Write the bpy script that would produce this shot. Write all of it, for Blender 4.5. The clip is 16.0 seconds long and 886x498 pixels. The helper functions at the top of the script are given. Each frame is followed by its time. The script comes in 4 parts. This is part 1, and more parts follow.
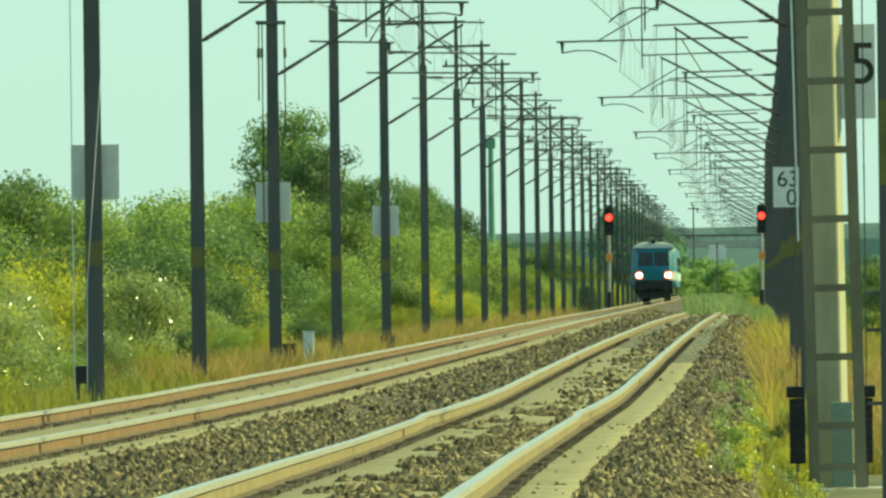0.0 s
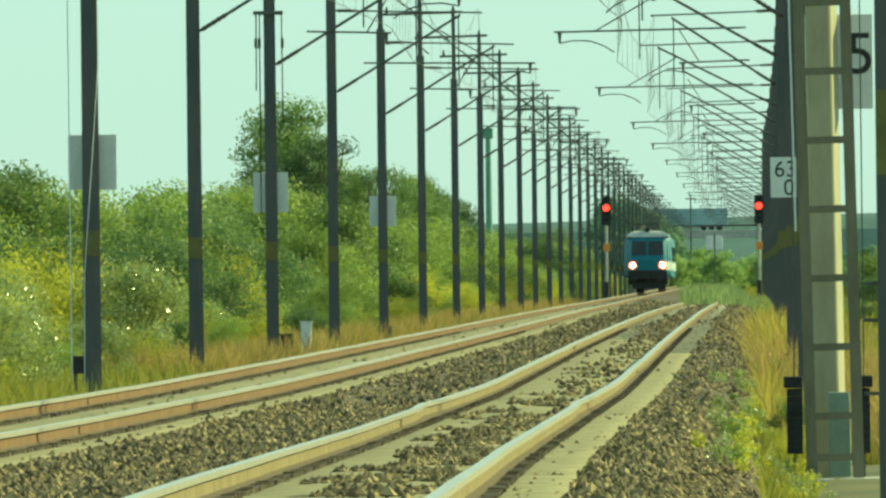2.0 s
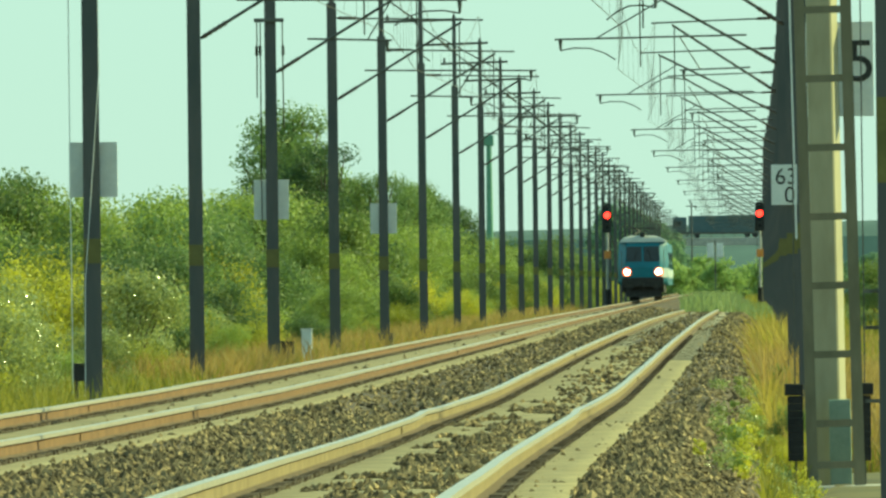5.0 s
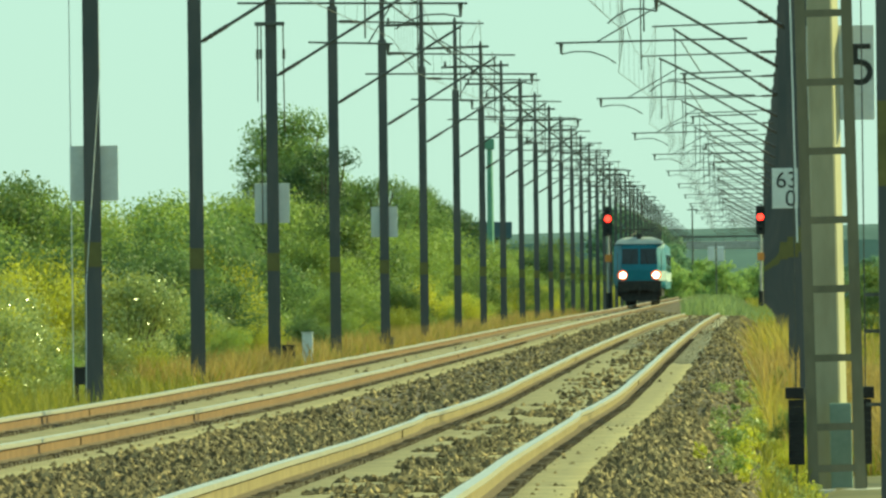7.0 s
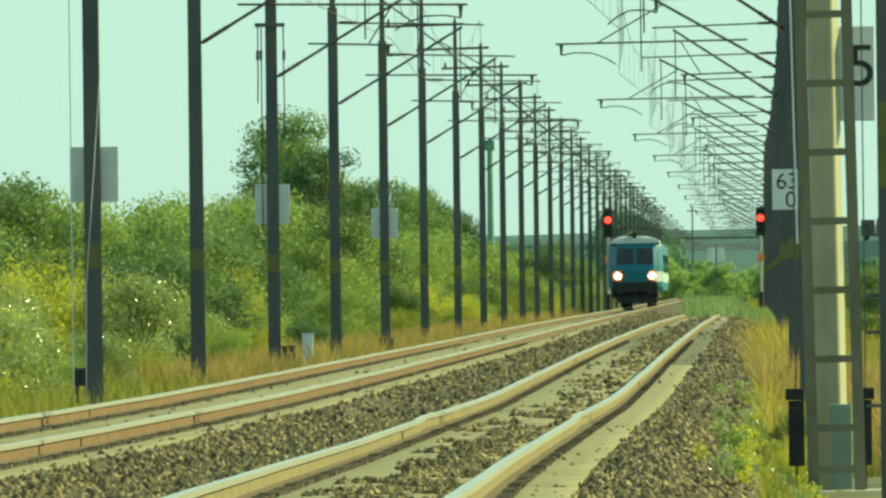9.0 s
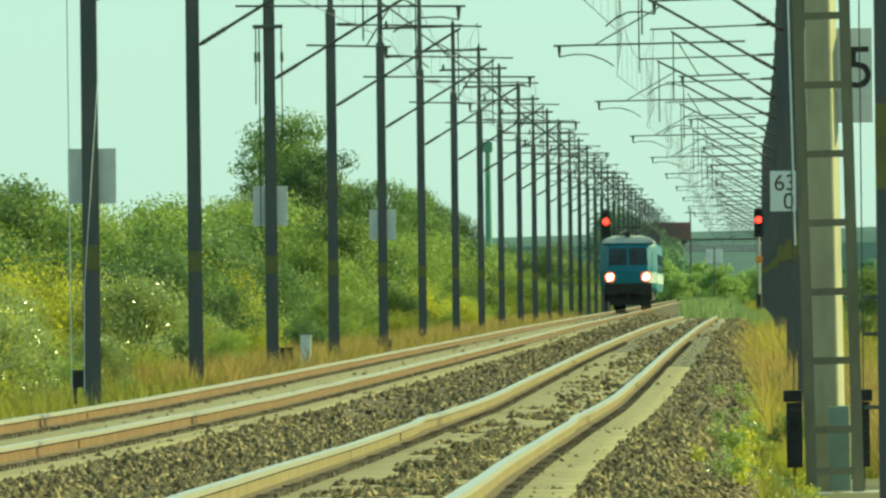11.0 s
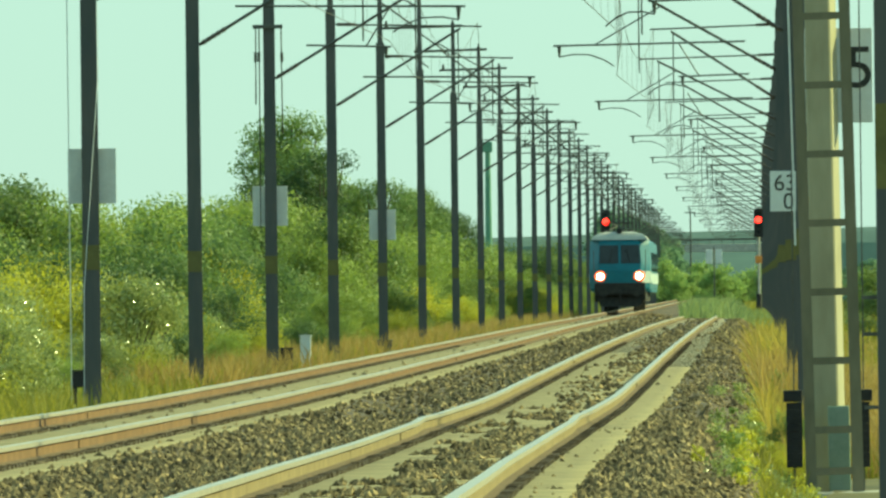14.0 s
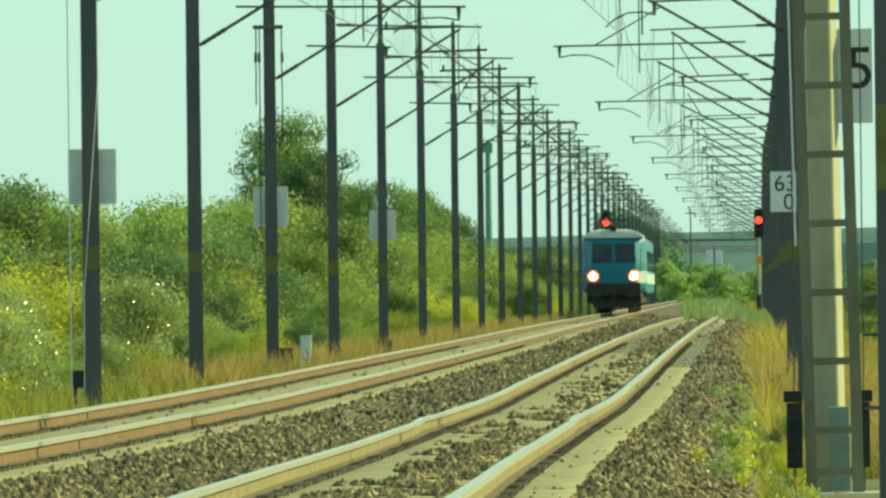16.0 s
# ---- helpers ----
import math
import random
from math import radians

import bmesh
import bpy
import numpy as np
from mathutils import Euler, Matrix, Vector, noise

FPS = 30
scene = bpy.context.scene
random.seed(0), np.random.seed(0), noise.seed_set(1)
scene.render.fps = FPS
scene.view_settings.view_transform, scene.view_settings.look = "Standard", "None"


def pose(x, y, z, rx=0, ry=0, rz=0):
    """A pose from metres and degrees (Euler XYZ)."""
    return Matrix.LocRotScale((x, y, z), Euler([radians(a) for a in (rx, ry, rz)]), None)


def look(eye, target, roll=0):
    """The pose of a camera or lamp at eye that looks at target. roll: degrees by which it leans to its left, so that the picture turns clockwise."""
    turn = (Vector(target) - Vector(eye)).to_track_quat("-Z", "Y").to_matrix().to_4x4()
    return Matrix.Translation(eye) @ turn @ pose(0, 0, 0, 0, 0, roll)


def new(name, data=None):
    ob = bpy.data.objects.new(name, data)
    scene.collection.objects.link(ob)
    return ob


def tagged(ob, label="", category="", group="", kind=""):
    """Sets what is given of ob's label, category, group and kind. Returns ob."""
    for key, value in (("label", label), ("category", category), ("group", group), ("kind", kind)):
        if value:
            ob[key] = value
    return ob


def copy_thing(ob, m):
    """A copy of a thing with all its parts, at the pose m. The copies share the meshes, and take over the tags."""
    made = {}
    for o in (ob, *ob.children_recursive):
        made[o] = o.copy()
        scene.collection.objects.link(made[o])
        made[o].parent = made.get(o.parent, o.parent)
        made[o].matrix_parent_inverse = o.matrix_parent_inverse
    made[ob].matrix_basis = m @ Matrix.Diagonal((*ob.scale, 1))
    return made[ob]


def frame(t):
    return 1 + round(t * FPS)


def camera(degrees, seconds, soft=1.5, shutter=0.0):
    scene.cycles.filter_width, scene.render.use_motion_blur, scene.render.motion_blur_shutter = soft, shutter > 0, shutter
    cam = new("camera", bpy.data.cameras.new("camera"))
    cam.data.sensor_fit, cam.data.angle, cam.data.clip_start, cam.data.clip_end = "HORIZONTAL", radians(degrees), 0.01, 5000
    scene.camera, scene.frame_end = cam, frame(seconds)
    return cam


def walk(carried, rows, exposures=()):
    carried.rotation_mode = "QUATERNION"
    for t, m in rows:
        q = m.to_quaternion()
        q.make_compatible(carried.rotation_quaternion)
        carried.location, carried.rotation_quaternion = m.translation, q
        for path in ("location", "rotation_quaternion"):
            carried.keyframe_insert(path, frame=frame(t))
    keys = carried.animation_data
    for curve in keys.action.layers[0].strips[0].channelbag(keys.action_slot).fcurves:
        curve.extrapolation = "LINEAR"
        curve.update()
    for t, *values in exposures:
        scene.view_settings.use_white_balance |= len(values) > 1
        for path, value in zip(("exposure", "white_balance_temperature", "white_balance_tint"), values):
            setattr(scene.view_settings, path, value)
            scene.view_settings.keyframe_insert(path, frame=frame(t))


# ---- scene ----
F = 32000.0          # focal length over the picture's width of 1568
EYE = (0.0, 0.0, 1.25)
ROLL = -0.70

cam = camera(math.degrees(2 * math.atan(784 / F)), 16.0, soft=2.6)

# drift of the hand-held view (seconds, right, down), in steps of 1/F of the view
SWAY = [
    (0, 0.0, 0.0), (0.5, -6.3, -7.3), (1, -6.6, -17.7), (1.5, -4.3, -22.6), (2, -4.7, -17.4), (2.5, -7.4, -17.3),
    (3, -4.7, -24.4), (3.5, -2.4, -24.6), (4, -0.3, -16.4), (4.2, -2.5, -9.5), (6.3, -3.5, -2.5), (6.5, -1.3, -2.1),
    (7, -1.9, 1.9), (7.5, -3.9, 4.1), (8, -0.6, 7.3), (8.5, -5.9, 5.1), (9, -1.7, 4.0), (11.5, -5.7, 7.3),
    (12, -5.7, 5.3), (12.5, -6.0, 6.7), (13, -5.1, 6.4), (13.5, -5.4, 6.9), (14, -5.4, 7.0), (14.5, -6.4, 5.6),
    (15, -6.1, 6.0), (15.5, -6.7, 5.6), (16, -5.0, 7.9),
]


def aim(dx, dy):
    """The camera's pose: the track's far end lies right of and below the picture's centre."""
    c, s = math.cos(radians(ROLL)), math.sin(radians(ROLL))
    u, v = 531 + dx, 47 + dy
    u, v = u * c + v * s, -u * s + v * c
    return look(EYE, (EYE[0] - 1000 * u / F, 1000, EYE[2] + 1000 * v / F), ROLL)


walk(cam, [(t, aim(dx, dy)) for t, dx, dy in SWAY], exposures=[(0, 0.62, 6500, -36), (16, 0.62, 6500, -36)])

# ---- light ----
SUN = Vector((0.80, 0.42, 0.52)).normalized()
world = bpy.data.worlds.new("sky")
scene.world = world
world.use_nodes = True
wn = world.node_tree
sky = wn.nodes.new("ShaderNodeTexSky")
sky.sky_type, sky.sun_disc = "NISHITA", False
sky.sun_elevation = math.asin(SUN.z)
sky.sun_rotation = math.atan2(SUN.x, SUN.y)
sky.dust_density, sky.air_density, sky.ozone_density = 0.2, 1.0, 1.5
bg = wn.nodes["Background"]
bg.inputs[1].default_value = 0.10
wn.links.new(sky.outputs[0], bg.inputs[0])
haze = wn.nodes.new("ShaderNodeBackground")               # thin bright haze over the whole sky
haze.inputs[0].default_value, haze.inputs[1].default_value = (0.374, 0.474, 0.552, 1), 1.0
veil = wn.nodes.new("ShaderNodeMixShader")
veil.inputs[0].default_value = 0.75
wn.links.new(bg.outputs[0], veil.inputs[1])
wn.links.new(haze.outputs[0], veil.inputs[2])
wn.links.new(veil.outputs[0], wn.nodes["World Output"].inputs[0])
lamp = bpy.data.lights.new("sun", "SUN")
lamp.energy, lamp.angle, lamp.color = 5.0, radians(0.6), (1.0, 0.80, 0.44)
sun = new("sun", lamp)
sun.matrix_world = look(SUN * 50, (0, 0, 0))


# ---- materials ----
def mat(name, c1, c2, scale=8.0, rough=0.7, metal=0.0, bump=0.2, fine=6.0, stretch=(1, 1, 1), island=0.0, piece=0.0, clear=0.0, spec=0.5):
    m = bpy.data.materials.new(name)
    m.use_nodes = True
    nt = m.node_tree
    p = nt.nodes["Principled BSDF"]
    p.inputs["Roughness"].default_value, p.inputs["Metallic"].default_value = rough, metal
    p.inputs["Specular IOR Level"].default_value = spec
    tc = nt.nodes.new("ShaderNodeTexCoord")
    mp = nt.nodes.new("ShaderNodeMapping")
    mp.inputs["Scale"].default_value = stretch
    nt.links.new(tc.outputs["Object"], mp.inputs[0])
    n1, n2 = nt.nodes.new("ShaderNodeTexNoise"), nt.nodes.new("ShaderNodeTexNoise")
    n1.inputs["Scale"].default_value, n2.inputs["Scale"].default_value = scale, scale * fine
    n1.inputs["Detail"].default_value, n2.inputs["Detail"].default_value = 4, 3
    for n in (n1, n2):
        nt.links.new(mp.outputs[0], n.inputs["Vector"])
    add = nt.nodes.new("ShaderNodeMath")
    add.operation = "MULTIPLY_ADD"
    nt.links.new(n2.outputs["Fac"], add.inputs[0])
    add.inputs[1].default_value = 0.45
    nt.links.new(n1.outputs["Fac"], add.inputs[2])
    last = add.outputs[0]
    for weight, kind, sock in ((island, "ShaderNodeNewGeometry", "Random Per Island"), (piece, "ShaderNodeObjectInfo", "Random")):
        if weight:
            g = nt.nodes.new(kind)
            a = nt.nodes.new("ShaderNodeMath")
            a.operation = "MULTIPLY_ADD"
            val = g.outputs[sock]
            if weight > 1:
                sq = nt.nodes.new("ShaderNodeMath")
                sq.operation = "POWER"
                sq.inputs[1].default_value = 2.2
                nt.links.new(val, sq.inputs[0])
                val = sq.outputs[0]
            nt.links.new(val, a.inputs[0])
            a.inputs[1].default_value = weight
            nt.links.new(last, a.inputs[2])
            last = a.outputs[0]
    top = island + piece
    r = nt.nodes.new("ShaderNodeMapRange")
    r.inputs[1].default_value, r.inputs[2].default_value = 0.5, 0.95 + top
    nt.links.new(last, r.inputs[0])
    mix = nt.nodes.new("ShaderNodeMix")
    mix.data_type = "RGBA"
    mix.inputs[6].default_value, mix.inputs[7].default_value = (*c1, 1), (*c2, 1)
    nt.links.new(r.outputs[0], mix.inputs[0])
    nt.links.new(mix.outputs[2], p.inputs["Base Color"])
    if bump:
        b = nt.nodes.new("ShaderNodeBump")
        b.inputs["Strength"].default_value, b.inputs["Distance"].default_value = bump, 0.02
        nt.links.new(add.outputs[0], b.inputs["Height"])
        nt.links.new(b.outputs[0], p.inputs["Normal"])
    if clear:
        tr = nt.nodes.new("ShaderNodeBsdfTranslucent")
        nt.links.new(mix.outputs[2], tr.inputs[0])
        ms = nt.nodes.new("ShaderNodeMixShader")
        ms.inputs[0].default_value = clear
        nt.links.new(p.outputs[0], ms.inputs[1])
        nt.links.new(tr.outputs[0], ms.inputs[2])
        nt.links.new(ms.outputs[0], nt.nodes["Material Output"].inputs[0])
    return m


def glow(name, colour, strength):
    m = bpy.data.materials.new(name)
    m.use_nodes = True
    p = m.node_tree.nodes["Principled BSDF"]
    p.inputs["Base Color"].default_value = (*colour, 1)
    p.inputs["Emission Color"].default_value = (*colour, 1)
    p.inputs["Emission Strength"].default_value = strength
    return m


M_GROUND = mat("dry_grass_soil", (0.055, 0.055, 0.018), (0.17, 0.14, 0.05), 0.25, 0.95, bump=0.5, fine=9)
M_BALLAST = mat("ballast", (0.040, 0.028, 0.017), (0.115, 0.082, 0.048), 3.0, 0.95, bump=0.8, fine=7)
M_STONE = mat("ballast_stone", (0.036, 0.026, 0.011), (0.47, 0.345, 0.165), 6.0, 0.9, bump=0.3, island=1.6)
M_SLEEPER = mat("sleeper_concrete", (0.22, 0.19, 0.12), (0.36, 0.32, 0.22), 3.0, 0.9, bump=0.3, piece=0.15)
# pole green, lightened to carry the haze of its distance
M_GREEN = mat("green_paint_hazed", (0.13, 0.27, 0.19), (0.19, 0.36, 0.26), 1.0, 0.6)
M_SAND = mat("sandy_dust", (0.175, 0.142, 0.068), (0.31, 0.262, 0.140), 1.2, 0.95, bump=0.3, fine=8)
M_HEAD = mat("rail_head", (0.40, 0.35, 0.26), (0.56, 0.50, 0.38), 2.0, 0.30, 0.3, bump=0.05)
M_WEB = mat("rail_web_dusty", (0.17, 0.125, 0.055), (0.27, 0.205, 0.10), 1.5, 0.85, 0.0, bump=0.15)
M_RUST = mat("rail_web_rust", (0.120, 0.060, 0.020), (0.200, 0.108, 0.042), 1.5, 0.85, 0.0, bump=0.15)
# the foot is a darker brown than the web
M_FOOT = mat("rail_foot_dark", (0.055, 0.036, 0.018), (0.13, 0.085, 0.042), 4.0, 0.9, bump=0.3)
M_CLIP = mat("fastening_iron", (0.045, 0.032, 0.018), (0.10, 0.072, 0.042), 20, 0.8, 0.3)
M_MAST = mat("painted_mast", (0.050, 0.058, 0.063), (0.110, 0.098, 0.096), 1.2, 0.55, 0.0, bump=0.1, stretch=(1, 1, 0.2))
M_BAND = mat("yellow_band", (0.11, 0.10, 0.025), (0.17, 0.15, 0.04), 4, 0.6)
M_STEEL = mat("grey_steel", (0.07, 0.07, 0.065), (0.13, 0.13, 0.12), 5, 0.5, 0.5)
M_LATTICE = mat("lattice_paint", (0.125, 0.115, 0.072), (0.21, 0.185, 0.12), 2.5, 0.55, 0.2, bump=0.15, stretch=(1, 1, 0.3))
M_CONC = mat("mast_concrete", (0.34, 0.33, 0.30), (0.52, 0.50, 0.45), 3, 0.85, bump=0.3)
M_POST = mat("tan_concrete", (0.34, 0.305, 0.195), (0.47, 0.43, 0.29), 2, 0.5, bump=0.1, stretch=(1, 1, 0.3))
M_PLATE = mat("guard_plate_paint", (0.26, 0.34, 0.27), (0.38, 0.46, 0.38), 3, 0.6, bump=0.05)
M_TRAILER = mat("trailer_pale", (0.20, 0.30, 0.34), (0.28, 0.38, 0.42), 0.5, 0.6, bump=0)
M_DARKBLUE = mat("truck_dark", (0.05, 0.09, 0.11), (0.08, 0.12, 0.14), 0.5, 0.6, bump=0)
M_MAROON = mat("truck_maroon", (0.13, 0.06, 0.06), (0.18, 0.085, 0.08), 0.5, 0.6, bump=0)
M_BOARD = mat("white_board", (0.62, 0.63, 0.62), (0.76, 0.77, 0.76), 3, 0.5, bump=0.02)
M_BLACK = mat("black_iron", (0.010, 0.010, 0.012), (0.03, 0.028, 0.028), 6, 0.7)
M_INK = mat("black_print", (0.015, 0.015, 0.015), (0.03, 0.03, 0.03), 6, 0.6, bump=0)
M_WIRE = mat("copper_wire", (0.05, 0.045, 0.035), (0.09, 0.08, 0.06), 4, 0.5, 0.5, bump=0)
M_INSUL = mat("insulator", (0.06, 0.048, 0.042), (0.10, 0.075, 0.06), 6, 0.3, bump=0)
M_BLUE = mat("loco_blue", (0.006, 0.10, 0.15), (0.014, 0.15, 0.21), 1.2, 0.35, bump=0.03)
M_PALE = mat("loco_white", (0.40, 0.47, 0.46), (0.54, 0.60, 0.58), 1.2, 0.4, bump=0.03)
M_ROOF = mat("loco_roof", (0.33, 0.33, 0.30), (0.50, 0.50, 0.46), 1.5, 0.6, bump=0.1)
M_UNDER = mat("loco_underframe", (0.012, 0.012, 0.012), (0.04, 0.035, 0.03), 4, 0.8)
M_GLASS = mat("cab_glass", (0.010, 0.014, 0.018), (0.02, 0.025, 0.03), 2, 0.06, bump=0)
M_LAMP = glow("headlight", (1.0, 0.90, 0.70), 28)
# red halo of the headlights, built as a glowing surface
M_LAMPHALO = glow("lamp_halo", (1.0, 0.12, 0.05), 1.3)
M_RED = glow("red_signal_light", (1.0, 0.02, 0.02), 4.0)
M_ORANGE = mat("orange_plate", (0.55, 0.20, 0.04), (0.70, 0.28, 0.06), 4, 0.6, bump=0)
M_BARK = mat("bark", (0.06, 0.045, 0.03), (0.14, 0.11, 0.08), 6, 0.95, bump=0.6, stretch=(1, 1, 0.3))
LEAF = [
    mat("leaf_mid", (0.034, 0.072, 0.022), (0.42, 0.505, 0.110), 0.55, 0.6, bump=0, island=0.3, piece=0.9, clear=0.40),
    mat("leaf_dark", (0.026, 0.058, 0.026), (0.28, 0.38, 0.115), 0.55, 0.6, bump=0, island=0.3, piece=0.9, clear=0.40),
    mat("leaf_yellow", (0.120, 0.150, 0.022), (0.70, 0.65, 0.080), 0.55, 0.6, bump=0, island=0.3, piece=0.8, clear=0.42),
    mat("leaf_silver", (0.115, 0.165, 0.030), (0.58, 0.60, 0.24), 0.8, 0.22, bump=0, island=0.8, clear=0.35),
    # far leaves: distance haze painted in as a paler, bluer green
    mat("leaf_far_hazed", (0.100, 0.190, 0.120), (0.250, 0.360, 0.220), 0.5, 0.7, bump=0, island=0.4, clear=0.5),
    # brighter copy: sunlight and haze are put into the leaf colour
    mat("leaf_far_lit_tint", (0.20, 0.30, 0.09), (0.40, 0.50, 0.17), 0.5, 0.7, bump=0, island=0.4, clear=0.55),
]
M_GRASS = mat("grass_blade", (0.14, 0.16, 0.018), (0.40, 0.35, 0.065), 0.35, 0.7, bump=0, island=0.6, clear=0.45)
# blade green that imitates the haze over the far track
M_HAZEGRASS = mat("green_haze_blade", (0.17, 0.23, 0.09), (0.30, 0.36, 0.15), 0.35, 0.7, bump=0, island=0.5, clear=0.45)
M_GOLD = mat("golden_weed_blade", (0.25, 0.205, 0.040), (0.55, 0.43, 0.10), 0.8, 0.7, bump=0, island=0.6, clear=0.5)
M_STRAW = mat("dry_grass_blade", (0.25, 0.165, 0.045), (0.56, 0.40, 0.13), 0.35, 0.8, bump=0, island=0.6, clear=0.35)
# blue-green stands for the haze in front of hill and embankments
M_HILL = mat("far_woods_hazed", (0.028, 0.070, 0.075), (0.055, 0.110, 0.110), 0.02, 0.95, bump=0.3)

# ---- the lie of the land ----
_KY = np.array([0, 60, 100, 156, 300, 560, 720, 930, 1230, 2000, 5200.0])
_KZ = np.array([0.10, 0.10, 0.08, 0.0, -0.02, -0.10, -0.18, -0.28, -0.42, -0.8, -3.0])
_GY = np.arange(-400, 5600, 5.0)
_GZ = np.interp(_GY, _KY, _KZ)
_GZ = np.convolve(np.pad(_GZ, 12, mode="edge"), np.ones(25) / 25, "valid")
XR, XL = -2.25, -6.25      # the two tracks' centre lines
LOW = -0.08                # the far track lies a little lower
MAST_L, MAST_R = -9.4, 0.92


# both tracks drift sideways and ride over gentle humps: distance, then sideways and up for each
_TY = [85, 105, 125, 150, 180, 215, 260, 320, 400, 520, 700, 850, 1000, 1300, 5500]
_NX = [0.0, -0.043, -0.128, -0.174, -0.102, 0.002, 0.084, 0.135, 0.197, 0.297, 0.445, 0.50, 0.55, 0.55, 0.55]
_NZ = [0.082, 0.046, -0.018, -0.079, -0.084, -0.101, -0.055, -0.015, 0.010, 0.023, -0.036, -0.17, -0.30, -0.40, -0.40]
_FX = [-0.215, -0.198, -0.175, -0.136, -0.073, 0.033, 0.167, 0.285, 0.34, 0.34, 0.22, 0.08, 0.0, 0.0, 0.0]
_FZ = [0.150, 0.129, 0.105, 0.069, 0.052, 0.034, 0.041, 0.054, 0.06, 0.07, 0.05, 0.02, 0.0, 0.0, 0.0]
_NX, _NZ, _FX, _FZ = (np.convolve(np.pad(np.interp(_GY, _TY, a), 1, mode="edge"), np.ones(3) / 3, "valid") for a in (_NX, _NZ, _FX, _FZ))


def zt(y):
    return float(np.interp(y, _GY, _GZ))


def bend(x, y):
    """How far the bed lies off the straight line, sideways and up, blended between the two tracks."""
    w = min(1.0, max(0.0, (x + 4.9) / 1.3))
    nx, nz, fx, fz = (float(np.interp(y, _GY, a)) for a in (_NX, _NZ, _FX, _FZ))
    return w * nx + (1 - w) * fx, w * nz + (1 - w) * fz


def ground_z(x, y):
    """Height of the natural ground beside the track bed."""
    z = zt(y) - 0.95
    z += 0.25 * math.sin(x * 0.21 + y * 0.013) * min(1, max(0, (abs(x + 4) - 6) / 12))
    return z


# ---- mesh helpers ----
def mesh_object(name, verts, faces, materials, slots=None, smooth=False):
    me = bpy.data.meshes.new(name)
    me.from_pydata(verts, [], faces)
    for m in materials:
        me.materials.append(m)
    if slots is not None:
        me.polygons.foreach_set("material_index", np.array(slots, dtype=np.int32))
    if smooth:
        me.polygons.foreach_set("use_smooth", np.ones(len(me.polygons), dtype=bool))
    me.update()
    return new(name, me)


def part(name, bm, material, parent=None, label="", smooth=False):
    me = bpy.data.meshes.new(name)
    bmesh.ops.recalc_face_normals(bm, faces=bm.faces)
    bm.to_mesh(me)
    bm.free()
    me.materials.append(material)
    if smooth:
        for f in me.polygons:
            f.use_smooth = True
    ob = new(name, me)
    if parent is not None:
        ob.parent = parent
    if label:
        tagged(ob, label)
    return ob


def thing(name, m, label, category, group=""):
    ob = new(name)
    ob.empty_display_size = 0.2
    ob.matrix_world = m
    return tagged(ob, label, category, group)


def box(bm, x0, x1, y0, y1, z0, z1, bevel=0.0):
    r = bmesh.ops.create_cube(bm, size=1, matrix=Matrix.Translation(((x0 + x1) / 2, (y0 + y1) / 2, (z0 + z1) / 2)) @ Matrix.Diagonal((x1 - x0, y1 - y0, z1 - z0, 1)))
    if bevel:
        edges = list({e for v in r["verts"] for e in v.link_edges})
        bmesh.ops.bevel(bm, geom=edges, offset=bevel, segments=2, affect="EDGES", profile=0.5)
    return bm


def rod(bm, a, b, r, r2=None, n=8):
    a, b = Vector(a), Vector(b)
    d = b - a
    m = Matrix.Translation((a + b) / 2) @ d.to_track_quat("Z", "Y").to_matrix().to_4x4()
    bmesh.ops.create_cone(bm, cap_ends=True, segments=n, radius1=r, radius2=r if r2 is None else r2, depth=d.length, matrix=m)
    return bm


def B():
    return bmesh.new()


def ribbed(bm, a, b, ribs, r0, r1, n=8):
    """A ribbed insulator in one turned piece between two points."""
    a, b = Vector(a), Vector(b)
    turn = (b - a).to_track_quat("Z", "Y").to_matrix()
    rings = []
    for i in range(2 * ribs + 1):
        p, r = a.lerp(b, i / (2 * ribs)), (r1 if i % 2 else r0)
        rings.append([bm.verts.new(p + turn @ Vector((r * math.cos(6.2832 * j / n), r * math.sin(6.2832 * j / n), 0))) for j in range(n)])
    for u, v in zip(rings, rings[1:]):
        for j in range(n):
            bm.faces.new((u[j], u[(j + 1) % n], v[(j + 1) % n], v[j]))
    bm.faces.new(rings[0])
    bm.faces.new(rings[-1])
    return bm


def tube(bm, pts, r, n=5):
    """One round wire through the points, all running along y."""
    rings = [[bm.verts.new((p[0] + r * math.cos(6.2832 * j / n), p[1], p[2] + r * math.sin(6.2832 * j / n))) for j in range(n)] for p in pts]
    for u, v in zip(rings, rings[1:]):
        for j in range(n):
            bm.faces.new((u[j], u[(j + 1) % n], v[(j + 1) % n], v[j]))
    return bm


def extrude(bm, outline, z0, z1, taper=1.0):
    """An upright bar of the given section, in one piece."""
    a = [bm.verts.new((x, y, z0)) for x, y in outline]
    b = [bm.verts.new((x * taper, y * taper, z1)) for x, y in outline]
    n = len(a)
    for i in range(n):
        bm.faces.new((a[i], a[(i + 1) % n], b[(i + 1) % n], b[i]))
    bm.faces.new(a)
    bm.faces.new(b)
    return bm


